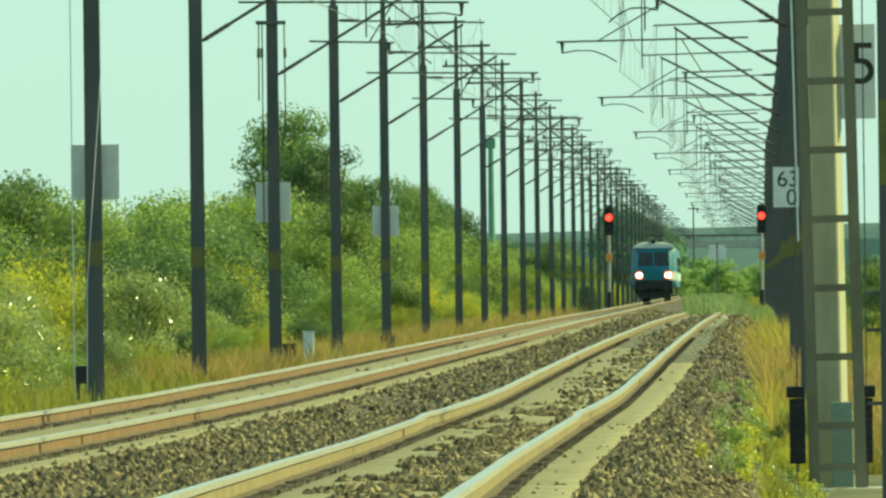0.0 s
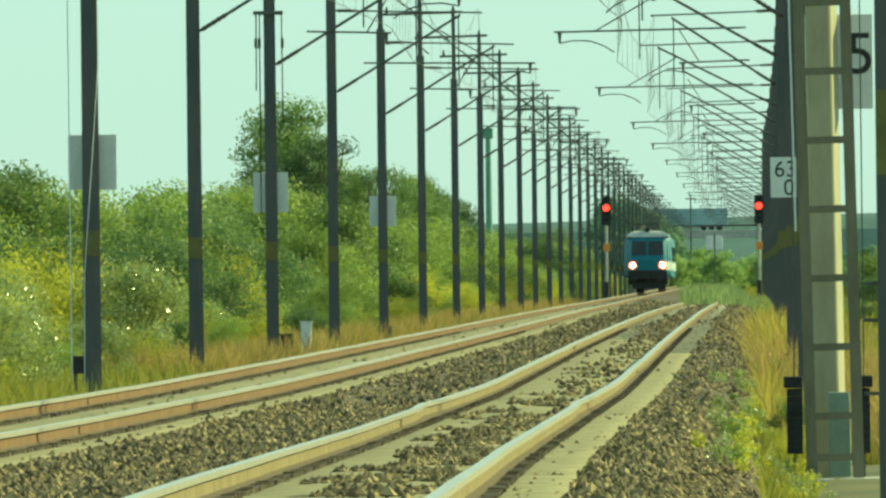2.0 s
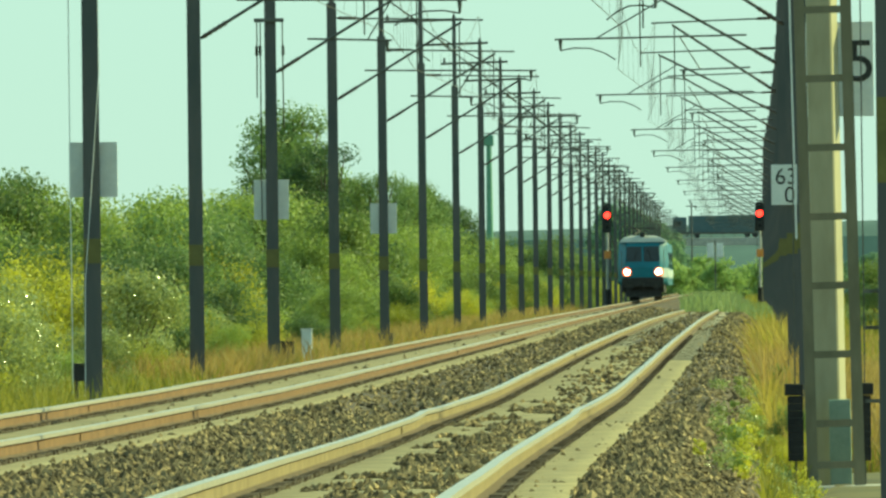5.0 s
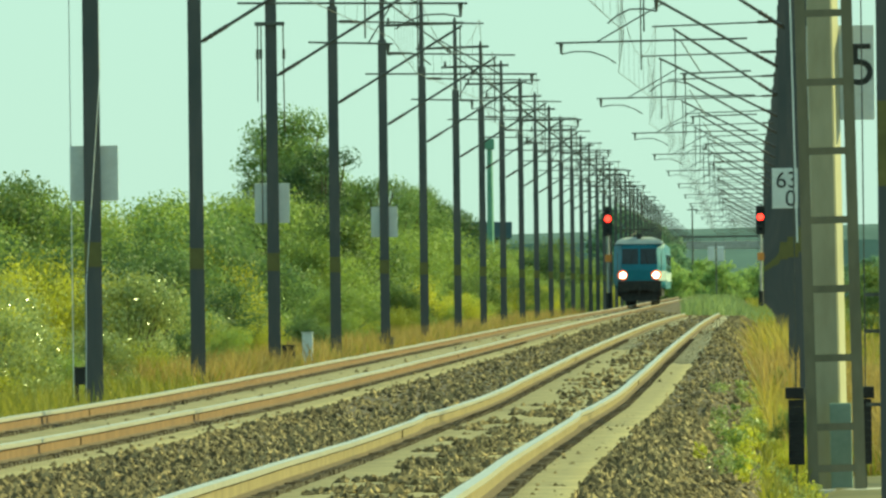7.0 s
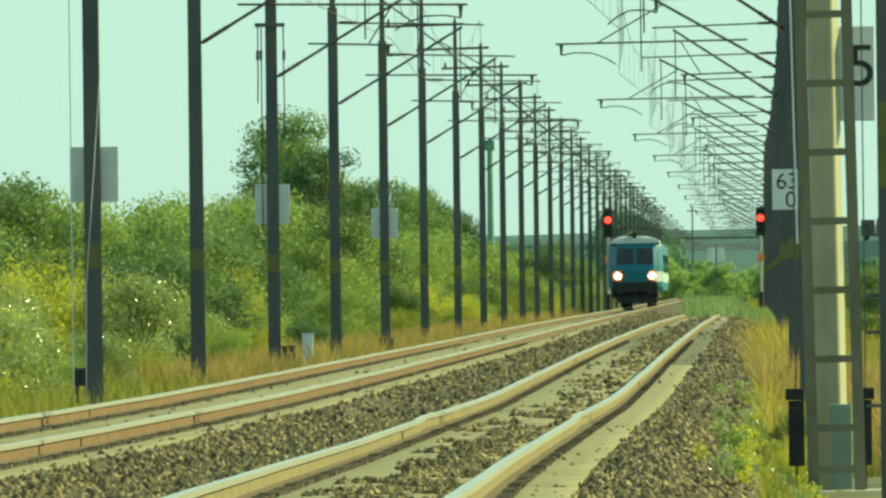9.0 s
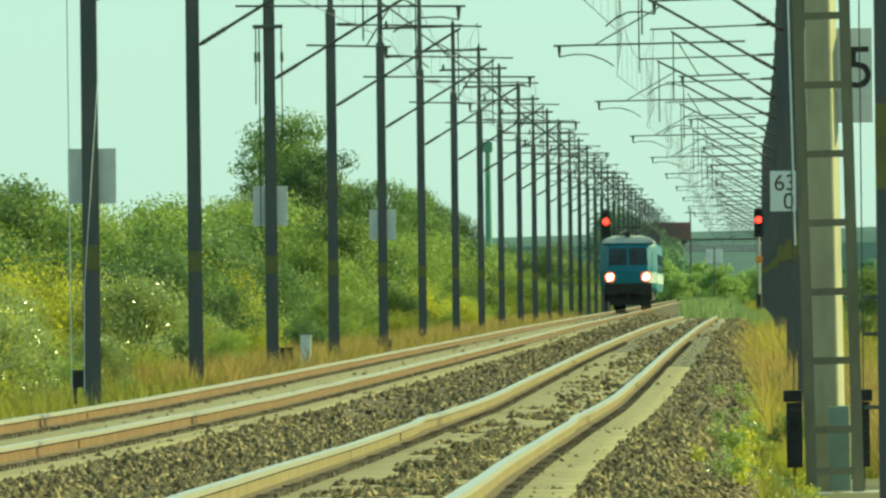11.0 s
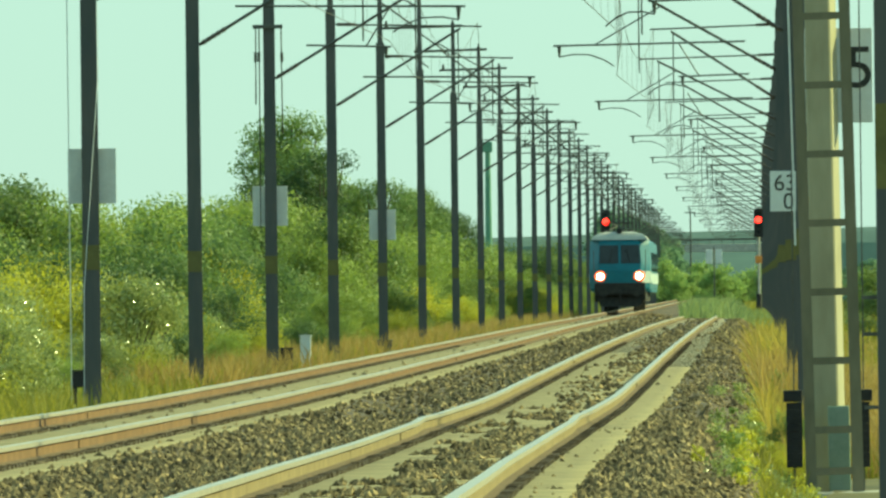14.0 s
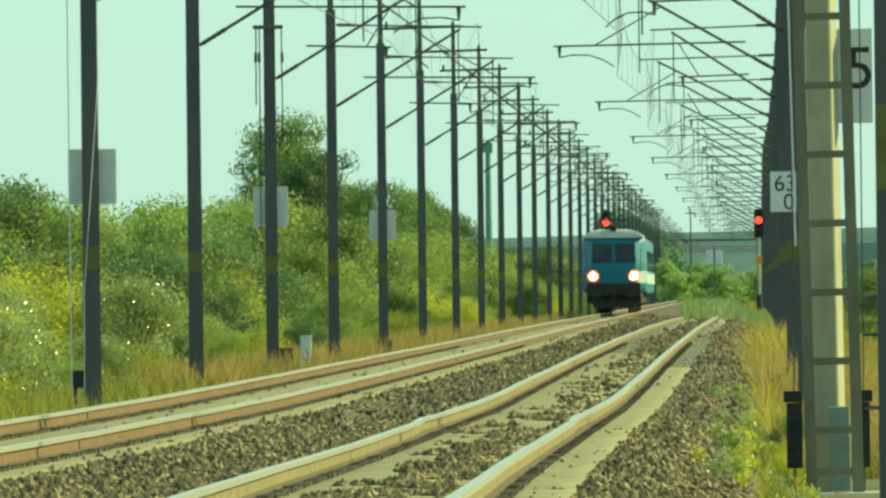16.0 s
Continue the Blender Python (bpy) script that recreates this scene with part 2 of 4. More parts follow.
def writing(text, size, m, parent, material=None, name="writing"):
    cu = bpy.data.curves.new(name, "FONT")
    cu.body, cu.size, cu.align_x, cu.align_y, cu.extrude = text, size, "CENTER", "CENTER", 0.002
    tmp = new(name, cu)
    me = bpy.data.meshes.new_from_object(tmp.evaluated_get(bpy.context.evaluated_depsgraph_get()))
    bpy.data.objects.remove(tmp)
    me.materials.clear()
    me.materials.append(material or M_INK)
    ob = new(name, me)
    ob.parent = parent
    ob.matrix_local = m
    return ob


# ---- ground, track bed ----
def build_ground():
    xs = np.concatenate([[-3000, -1200, -500, -250, -120, -60], np.arange(-40, -9, 2.5), [-9.0, -8.6, 0.5, 0.95], np.arange(2, 30, 2.5), [40, 70, 140, 300, 700, 1500, 3000]])
    ys = np.concatenate([[-400, -100, 0], np.arange(40, 700, 8), np.arange(700, 2000, 40), np.arange(2000, 5500, 250)])
    verts, faces = [], []
    for y in ys:
        for x in xs:
            z = ground_z(x, y)
            if -8.7 < x < 0.55:
                z = zt(y) - 1.1
            else:
                z += 0.06 * noise.noise((x * 0.6, y * 0.3, 0))
            verts.append((x, y, z))
    n = len(xs)
    for j in range(len(ys) - 1):
        for i in range(n - 1):
            faces.append((j * n + i, j * n + i + 1, (j + 1) * n + i + 1, (j + 1) * n + i))
    ob = mesh_object("ground", verts, faces, [M_GROUND], smooth=True)
    tagged(ob, "dry grassy ground with bare soil beside the railway", "ground", kind="structure")
    # the ballast bed of both tracks in one long bank
    prof = [(-9.3, -1.15), (-8.05, -0.34), (-7.7, -0.30), (-7.0, -0.26), (-6.25, -0.262), (-5.5, -0.26), (-4.9, -0.26), (-4.25, -0.28), (-3.6, -0.18), (-3.1, -0.175), (-2.95, -0.19), (-2.5, -0.175), (-2.25, -0.17), (-1.6, -0.18), (-1.5, -0.19), (-0.95, -0.19), (-0.42, -0.22), (0.02, -0.50), (0.62, -1.10)]
    ys = np.concatenate([[-20, 30], np.arange(70, 260, 0.5), np.arange(260, 600, 3), np.arange(600, 4400, 40)])
    verts, faces = [], []
    for y in ys:
        for x, z in prof:
            j = 0.035 if 70 < y < 400 else 0.0
            bx, bz = bend(x, y)
            verts.append((x + bx, y, z + bz * (1 if z > -1 else 0) + zt(y) + j * noise.noise((x * 3, y * 1.7, 5)) * (1 if z > -1 else 0)))
    n = len(prof)
    for j in range(len(ys) - 1):
        for i in range(n - 1):
            faces.append((j * n + i, j * n + i + 1, (j + 1) * n + i + 1, (j + 1) * n + i))
    ob = mesh_object("track_bed", verts, faces, [M_BALLAST])
    tagged(ob, "brown-grey crushed stone ballast bed under the tracks", "ballast", kind="structure")
    return prof


PROFILE = build_ground()


def bed_z(x, y):
    return float(np.interp(x, [p[0] for p in PROFILE], [p[1] for p in PROFILE])) + zt(y)


def wob(y, k):
    """The small waviness of old rails, sideways and up."""
    # a sunken joint on the near track: the rails step up and ease down again
    lift = 0.021 * (min(1.0, (y - 173) / 3) if y < 176 else math.exp((176 - y) / 9)) if k == 0 and y > 173 else 0.0
    return 0.004 * noise.noise((y / 19.0, k * 7.3, 1.0)), 0.005 * noise.noise((y / 13.0, k * 3.1, 9.0)) + lift


def build_rails():
    half = [(-0.036, 0.0), (0.036, 0.0), (0.036, -0.036), (0.010, -0.050), (0.010, -0.118), (0.070, -0.152), (0.070, -0.172), (-0.070, -0.172), (-0.070, -0.152), (-0.010, -0.118), (-0.010, -0.050), (-0.036, -0.036)]
    slots_one = [0, 0, 1, 1, 2, 2, 2, 2, 2, 1, 1, 0]
    ys = np.concatenate([np.arange(40, 330, 1.5), np.arange(330, 900, 8), np.arange(900, 4300, 60)])
    k = 0
    for cx, low, web, tint in ((XR, 0.0, M_WEB, "dusty tan"), (XL, LOW, M_RUST, "rusty orange-brown")):
        for s in (-1, 1):
            k += 1
            verts, faces, slots = [], [], []
            n = len(half)
            for y in ys:
                wx, wz = wob(y, k // 3)
                bx, bz = bend(cx, y)
                wx, wz = wx + bx, wz + bz
                for x, z in half:
                    verts.append((cx + s * 0.753 + x + wx, y, z + zt(y) + low + wz))
            for j in range(len(ys) - 1):
                for i in range(n):
                    a, b = j * n + i, j * n + (i + 1) % n
                    faces.append((a, b, b + n, a + n))
                    slots.append(slots_one[i])
            rail = mesh_object("rail", verts, faces, [M_HEAD, web, M_FOOT], slots)
            tagged(rail, "%s steel rail with a bright worn head" % tint, "rail", "running rails", kind="structure")
            # base plates and clips along the inner and outer foot
            verts, faces, y = [], [], 84.0
            while y < 420:
                n = len(verts)
                bx, bz = bend(cx, y)
                for a in (0.071, 0.150):
                    for b in (-0.115, 0.115):
                        for c in (-0.19, -0.132):
                            verts.append((cx + bx + s * 0.753 + a + 0.02 * noise.noise((y * 3.1, a, k)), y + b, zt(y) + bz + low + c + (0.02 * noise.noise((y * 2.3, k, 0)) if c > -0.15 else 0)))
                faces += [(n, n + 1, n + 5, n + 4), (n + 2, n + 6, n + 7, n + 3), (n + 1, n + 3, n + 7, n + 5), (n + 4, n + 5, n + 7, n + 6)]
                y += 0.3
            clips = mesh_object("rail_fastening", verts, faces, [M_CLIP])
            clips.parent = rail
            tagged(clips, kind="stuff")
            for y in {1: (165.5, 310.0), 2: (246.0,), 3: (194.0,), 4: (153.0, 330.0)}[k]:
                wx, wz = wob(y, k // 3)
                bx, bz = bend(cx, y)
                wx, wz = wx + bx, wz + bz
                bm = B()
                box(bm, -0.020, 0.020, -0.016, 0.016, -0.130, -0.030, 0.004)
                w = part("weld_collar", bm, M_CLIP, rail)
                w.location = (cx + s * 0.753 + wx, y, zt(y) + low + wz)


build_rails()


def sleeper_mesh():
    bm = B()
    box(bm, -1.3, 1.3, -0.13, 0.13, -0.22, 0.0, 0.015)
    for v in bm.verts:
        if abs(v.co.x) < 0.45:
            v.co.z -= 0.03
    me = bpy.data.meshes.new("sleeper")
    bm.to_mesh(me)
    bm.free()
    me.materials.append(M_SLEEPER)
    return me


def build_sleepers():
    me = sleeper_mesh()
    rng = random.Random(4)
    for cx, low, word in ((XR, 0.0, "pale dusty concrete"), (XL, LOW, "pale sandy concrete")):
        # fine sand and dust lie along the right-hand side of each rail, level with the sleepers
        for s, x0, x1 in ((-1, -0.70, 0.68), (1, 0.80, 1.29)):
            ys = np.concatenate([np.arange(70, 330, 0.6), np.arange(330, 700, 5)])
            if cx == XR:
                ys = ys[ys < (305 if s > 0 else 370)]
            verts, faces = [], []
            for y in ys:
                bx, bz = bend(cx, y)
                n1 = 0.10 * noise.noise((y * 0.35, s * 4.0, cx))
                for f in (0, 0.08, 0.3, 0.6, 0.92, 1):
                    x = x0 + (x1 - x0 + n1 * (1 if s < 0 else 0.25)) * f
                    dz = -0.03 if f in (0, 1) else 0.017 + 0.012 * noise.noise((x * 5, y * 1.3, 2))
                    verts.append((cx + x + bx, y, zt(y) + bz + low - 0.176 + dz))
            for j in range(len(ys) - 1):
                for i in range(5):
                    faces.append((j * 6 + i, j * 6 + i + 1, j * 6 + i + 7, j * 6 + i + 6))
            sand = mesh_object("sand_strip", verts, faces, [M_SAND], smooth=True)
            tagged(sand, "pale sandy dust lying along the rail", "sand", "sand along the rails", "structure")
        bed = tagged(new("sleeper_row"), "%s sleepers set in the ballast" % word, "sleepers", "sleepers", "structure")
        bed.location = (cx, 0, 0)
        y = 84.0
        for i in range(290):
            ob = new("sleeper", me)
            ob.parent = bed
            bx, bz = bend(cx, y)
            ob.location = (bx + rng.uniform(-0.015, 0.015), y, bz + zt(y) + low - 0.176 + rng.uniform(-0.008, 0.006))
            ob.rotation_euler = (0, rng.uniform(-0.004, 0.004), rng.uniform(-0.008, 0.008))
            y += 0.6
        verts, faces = [], []
        while y < 900:
            n = len(verts)
            bx, bz = bend(cx, y)
            z = zt(y) + bz + low - 0.176
            for (a, b, c) in ((-1.3, -0.13, 0), (1.3, -0.13, 0), (1.3, 0.13, 0), (-1.3, 0.13, 0), (-1.3, -0.13, -0.2), (1.3, -0.13, -0.2), (1.3, 0.13, -0.2), (-1.3, 0.13, -0.2)):
                verts.append((a + bx, y + b, z + c))
            faces += [(n, n + 1, n + 2, n + 3), (n, n + 4, n + 5, n + 1), (n + 1, n + 5, n + 6, n + 2), (n + 2, n + 6, n + 7, n + 3), (n + 3, n + 7, n + 4, n)]
            y += 0.6
        far = mesh_object("far_sleepers", verts, faces, [M_SLEEPER])
        far.parent = bed
        tagged(far, kind="stuff")


build_sleepers()


# ---- catenary ----
LEFT_Y = [262, 312, 363, 418, 476, 535, 598, 657, 713, 773, 829, 890, 946, 1006] + [1064 + 58 * i for i in range(19)]
RIGHT_Y = [254, 314, 374, 435, 495, 556, 619, 674, 730] + [790 + 58 * i for i in range(20)]


def mast_parts(parent, height):
    bm = B()
    # broad H-section, slightly tapered, seen on its flange
    w, d, q, e = 0.125, 0.14, 0.095, 0.118
    extrude(bm, [(-w, -d), (w, -d), (w, -e), (q, -e), (q, e), (w, e), (w, d), (-w, d), (-w, e), (-q, e), (-q, -e), (-w, -e)], 0, 8.65, 0.88)
    extrude(bm, [(-0.068, -0.08), (0.068, -0.08), (0.068, 0.08), (-0.068, 0.08)], 8.65, height, 0.85)
    part("post", bm, M_MAST, parent)
    bm = B()
    box(bm, -0.35, 0.35, -0.35, 0.35, -0.4, 0.10, 0.03)
    part("foundation", bm, M_CONC, parent)
    bm = B()
    box(bm, -0.125, 0.125, -0.148, -0.146, 2.50, 2.86)
    part("painted_band", bm, M_BAND, parent, "faded yellow painted band")


def cantilever(parent, base, side, push, ext=0.0):
    """Tube bracket to the track. base: the height of rail over the mast's foot; ext: extra reach of a mast set wide."""
    s = side
    zb = base
    reach = ext + (2.62 if s < 0 and not push else 3.0)
    foot, top, tie = (5.58, 7.22, 7.36) if s < 0 else (5.52, 7.27, 7.40)
    bm = B()
    rod(bm, (s * 0.12, 0, zb + foot), (s * reach, 0, zb + top), 0.029)
    part("strut", bm, M_STEEL, parent)
    bm = B()
    rod(bm, (s * 0.12, 0, zb + tie), (s * (reach + 0.5), 0, zb + tie - 0.09), 0.020)
    part("top_tie", bm, M_STEEL, parent)
    bm = B()
    tip = ext + (4.72 if push else 2.45)
    mid = ext + 2.45
    rod(bm, (s * 0.75, 0, zb + 6.18), (s * tip, 0, zb + 6.13), 0.020)
    rod(bm, (s * (tip - (0.85 if push else 0.5)), 0, zb + 6.14), (s * mid, 0, zb + 6.95), 0.015)
    part("register_tube", bm, M_STEEL, parent)
    bm = B()
    x0, x1 = (tip - 0.12, tip - 1.25) if push else (tip - 0.1, tip + 0.75)
    rod(bm, (s * x0, 0, zb + 6.13), (s * x0, 0, zb + 5.90), 0.045, 0.020)
    pts = [(x0, 5.90), (x0 + (x1 - x0) * 0.25, 5.95), (x0 + (x1 - x0) * 0.55, 5.94), (x0 + (x1 - x0) * 0.8, 5.84), (x1, 5.70)]
    for a, b in zip(pts, pts[1:]):
        rod(bm, (s * a[0], 0, zb + a[1]), (s * b[0], 0, zb + b[1]), 0.014)
    part("steady_arm", bm, M_STEEL, parent)
    slope = (top - foot) / (reach - 0.12)
    for ax, az, bx, bz in ((0.16, foot + 0.025, 0.58, foot + 0.46 * slope), (0.16, tie, 0.58, tie - 0.01)):
        bm = B()
        ribbed(bm, (s * ax, 0, zb + az), (s * bx, 0, zb + bz), 5, 0.030, 0.046)
        part("insulator", bm, M_INSUL, parent)
    bm = B()
    rod(bm, (s * (reach - 0.05), 0, zb + 5.55), (s * (reach - 0.05), 0, zb + top), 0.016, n=6)
    part("dropper", bm, M_WIRE, parent)


def build_mast(side, push, arm, ext=0.0):
    name = "catenary_mast"
    m = thing(name, Matrix(), "dark painted steel catenary mast with bracket over the track", "catenary mast", "catenary masts")
    mast_parts(m, 10.95)
    cantilever(m, 0.9, side, push, ext)
    if arm:
        bm = B()
        rod(bm, (-2.35 * 1, 0, 10.80), (0.30, 0, 10.86), 0.045)
        rod(bm, (-1.3, 0, 10.78), (-0.1, 0, 9.9), 0.025)
        part("crossarm", bm, M_STEEL, m)
        for x in (-2.2, 0.0):
            bm = B()
            rod(bm, (x, 0, 10.85), (x, 0, 11.05), 0.06, 0.03)
            part("feeder_insulator", bm, M_INSUL, m)
    return m


def tension_gear(m):
    """A short yoke on the mast with a steel rope hanging on each side."""
    bm = B()
    box(bm, -0.32, 0.28, -0.20, -0.15, 7.42, 7.50, 0.008)
    part("yoke", bm, M_STEEL, m)
    for x, z in ((-0.27, 5.9), (-0.20, 3.4), (0.26, 5.3)):
        bm = B()
        rod(bm, (x, -0.18, z), (x * 0.96, -0.18, 7.45), 0.013, n=6)
        rod(bm, (x, -0.18, 6.75), (x, -0.18, 6.95), 0.03, n=8)
        part("rope", bm, M_WIRE, m)


# the near row stands ever wider of the track as far as the signal
_RY = [374, 435, 495, 575, 720, 970, 1170, 1260, 5000]
_RX = [0.92, 1.03, 1.16, 1.30, 1.49, 1.66, 1.62, 1.65, 6.55]


def build_masts():
    for side, x, ys, low in ((1, MAST_L, LEFT_Y, LOW), (-1, MAST_R, RIGHT_Y, 0.0)):
        kinds = (False, True) if side == 1 else (True, False)
        first = [build_mast(side, p, side == 1) for p in kinds]
        if side < 0:
            first += [build_mast(side, p, False, 0.36) for p in kinds]
        used = set()
        for i, y in enumerate(ys):
            k = i % 2 + (2 if side < 0 and i > 3 else 0)
            if side > 0:
                m = pose(x, y, zt(y) - 0.9 + low)
            else:
                m = pose(float(np.interp(y, _RY, _RX)), y, zt(y) - 0.9 + min(0.4, max(0, (y - 314) / 1500)))
            if k not in used:
                used.add(k)
                first[k].matrix_world = m
                mast = first[k]
            else:
                mast = copy_thing(first[k], m)
            if side > 0 and i == 2:
                tension_gear(mast)


build_masts()


def build_wires():
    for x, mx, ys, low, nm in ((XL, MAST_L, LEFT_Y, LOW, "left"), (XR, MAST_R, RIGHT_Y, 0.0, "right")):
        w = thing("overhead_line", Matrix(), "thin copper contact and carrier wires over the track", "overhead wire", "overhead lines")
        span = ys[:22]
        bm, bm2, bm3 = B(), B(), B()
        low_pts, high_pts = [], []
        for i, (a, b) in enumerate(zip(span, span[1:])):
            pa = Vector((x + (0.25 if i % 2 else -0.25), a, zt(a) + low + 5.55))
            pb = Vector((x + (-0.25 if i % 2 else 0.25), b, zt(b) + low + 5.55))
            for j in range(8):
                f = j / 8
                q = pa.lerp(pb, f)
                p = q + Vector((0, 0, 1.85 - 1.1 * 4 * f * (1 - f)))
                low_pts.append(q)
                high_pts.append(p)
                if j:
                    rod(bm3, q, p, 0.0025, n=4)
        tube(bm, low_pts, 0.007)
        tube(bm2, high_pts, 0.007)
        part("contact_wire", bm, M_WIRE, w)
        part("carrier_wire", bm2, M_WIRE, w)
        tagged(part("dropper", bm3, M_WIRE, w), kind="stuff")


build_wires()


# ---- train ----
def train_front():
    """A blue electric locomotive; its nose points to -y, its origin lies on the rail under the nose."""
    t = thing("locomotive", Matrix(), "teal-blue electric locomotive with lit headlights and a white side band", "locomotive")
    L = 17.5
    # cab and body: an outline in plan, with chamfered corners, stacked in levels with a raked windscreen
    levels = [(1.05, 0.10, 1.40), (1.25, 0.0, 1.48), (2.15, 0.0, 1.50), (2.45, 0.12, 1.50), (3.38, 0.56, 1.46), (3.56, 0.66, 1.43)]
    bm = B()
    rings = []
    for z, back, w in levels:
        pts = [(-w, L), (-w, 0.95 + back), (-w + 0.42, 0.05 + back), (w - 0.42, 0.05 + back), (w, 0.95 + back), (w, L)]
        rings.append([bm.verts.new((px, py, z)) for px, py in pts])
    for a, b in zip(rings, rings[1:]):
        for i in range(6):
            bm.faces.new((a[i], a[(i + 1) % 6], b[(i + 1) % 6], b[i]))
    bm.faces.new(rings[-1])
    bm.faces.new(rings[0])
    bmesh.ops.recalc_face_normals(bm, faces=bm.faces)
    bmesh.ops.bevel(bm, geom=list(bm.edges), offset=0.03, segments=2, affect="EDGES")
    body = part("body", bm, M_BLUE, t)
    bm = B()
    ring = []
    for z, back, w in ((3.565, 0.62, 1.44), (3.74, 0.76, 1.30), (3.86, 0.90, 1.10), (3.95, 1.2, 0.7)):
        ring.append([bm.verts.new(p + (z,)) for p in ((-w, L), (-w, back), (w, back), (w, L))])
    for a, b in zip(ring, ring[1:]):
        for i in range(4):
            bm.faces.new((a[i], a[(i + 1) % 4], b[(i + 1) % 4], b[i]))
    bm.faces.new(ring[-1])
    part("roof", bm, M_ROOF, t, "pale grey roof")
    # windscreens lie on the raked front
    for s in (-1, 1):
        bm = B()
        p = [(s * 0.06, 2.47), (s * 1.06, 2.47), (s * 1.02, 3.32), (s * 0.06, 3.32)]
        vs = []
        for off in (-0.02, 0.03):
            for px, pz in p:
                back = 0.17 + (pz - 2.45) / 0.9 * 0.43
                vs.append(bm.verts.new((px, back + off, pz)))
        bm.faces.new(vs[:4])
        bm.faces.new(vs[4:])
        for i in range(4):
            bm.faces.new((vs[i], vs[(i + 1) % 4], vs[4 + (i + 1) % 4], vs[4 + i]))
        part("windscreen", bm, M_GLASS, body, "dark cab windscreen")
        bm = B()
        rod(bm, (s * 0.55, 0.13, 2.52), (s * 0.35, 0.42, 3.15), 0.02)
        part("wiper", bm, M_BLACK, body)
        # this wide disc is the lamp's halo, not a part of it
        bm = B()
        rod(bm, (s * 1.0, 0.06, 1.86), (s * 1.0, -0.04, 1.86), 0.27, n=20)
        hl = part("headlight", bm, M_LAMPHALO, t, "headlight with its orange-red halo added as a glowing disc")
        bm = B()
        rod(bm, (s * 1.0, -0.02, 1.86), (s * 1.0, -0.06, 1.86), 0.155, n=20)
        part("lens", bm, M_LAMP, hl)
        bm = B()
        rod(bm, (s * 0.875, 0.25, 1.02), (s * 0.875, -0.35, 1.02), 0.10, n=14)
        rod(bm, (s * 0.875, -0.35, 1.02), (s * 0.875, -0.42, 1.02), 0.25, n=18)
        part("buffer", bm, M_UNDER, t)
        bm = B()
        rod(bm, (s * 1.30, 0.42, 2.0), (s * 1.30, 0.42, 3.1), 0.018)
        part("handrail", bm, M_STEEL, t)
        bm = B()
        box(bm, min(s * 1.505, s * 1.515), max(s * 1.505, s * 1.515), 1.3, L - 0.4, 1.55, 2.05)
        part("side_band", bm, M_PALE, t, "white side band")
        # right corner white for sunlight and lamp glow, left one plain blue
        bm = B()
        vs = []
        for off in (0.0, 0.03):
            for px, py, pz in ((1.13, 0.14, 1.50), (1.475, 0.86, 1.50), (1.475, 0.86, 2.10), (1.13, 0.14, 2.10)):
                vs.append(bm.verts.new((s * (px + 0.025 - off), py - 0.02 + off, pz)))
        bm.faces.new(vs[:4])
        bm.faces.new(vs[4:])
        for i in range(4):
            bm.faces.new((vs[i], vs[(i + 1) % 4], vs[4 + (i + 1) % 4], vs[4 + i]))
        part("corner_panel", bm, M_PALE if s > 0 else M_BLUE, t, "corner panel painted white for the sunlit glow beside the lamp" if s > 0 else "")
    bm = B()
    box(bm, -1.28, 1.28, 0.02, 0.6, 0.88, 1.52, 0.04)
    part("buffer_beam", bm, M_UNDER, t, "black buffer beam")
    bm = B()
    box(bm, -0.12, 0.12, -0.30, 0.1, 0.90, 1.12, 0.03)
    rod(bm, (0, -0.28, 0.95), (0, -0.20, 0.45), 0.04)
    part("coupling_hook", bm, M_UNDER, t)
    bm = B()
    vs = [bm.verts.new(p) for p in ((-1.25, 0.3, 0.9), (1.25, 0.3, 0.9), (1.0, 0.1, 0.28), (-1.0, 0.1, 0.28), (-1.25, 0.36, 0.9), (1.25, 0.36, 0.9), (1.0, 0.16, 0.28), (-1.0, 0.16, 0.28))]
    for f in ((0, 1, 2, 3), (4, 5, 6, 7), (0, 1, 5, 4), (2, 3, 7, 6), (1, 2, 6, 5), (0, 3, 7, 4)):
        bm.faces.new([vs[i] for i in f])
    part("rail_guard", bm, M_UNDER, t)
    bm = B()
    box(bm, -1.30, 1.30, 1.2, L - 0.6, 0.55, 1.08, 0.05)
    part("underframe", bm, M_UNDER, t)
    for y in (2.2, 5.0, 12.0, 14.8):
        bm = B()
        for s in (-1, 1):
            rod(bm, (s * 0.69, y, 0.60), (s * 0.83, y, 0.60), 0.60, n=24)
        rod(bm, (-0.8, y, 0.6), (0.8, y, 0.6), 0.09)
        part("wheelset", bm, M_UNDER, t)
    # folded pantograph and roof gear
    bm = B()
    for s in (-1, 1):
        rod(bm, (s * 0.55, 2.0, 4.02), (s * 0.12, 3.6, 4.22), 0.03)
        rod(bm, (s * 0.55, 2.0, 3.88), (s * 0.55, 2.0, 4.05), 0.06)
        rod(bm, (s * 0.12, 3.6, 4.22), (s * 0.45, 2.1, 4.35), 0.025)
    rod(bm, (-0.75, 2.1, 4.36), (0.75, 2.1, 4.36), 0.035)
    part("pantograph", bm, M_BLACK, t, "black folded pantograph")
    bm = B()
    box(bm, -0.14, 0.14, 0.85, 1.3, 3.86, 4.12, 0.03)
    part("top_lamp_housing", bm, M_BLACK, t)
    return t


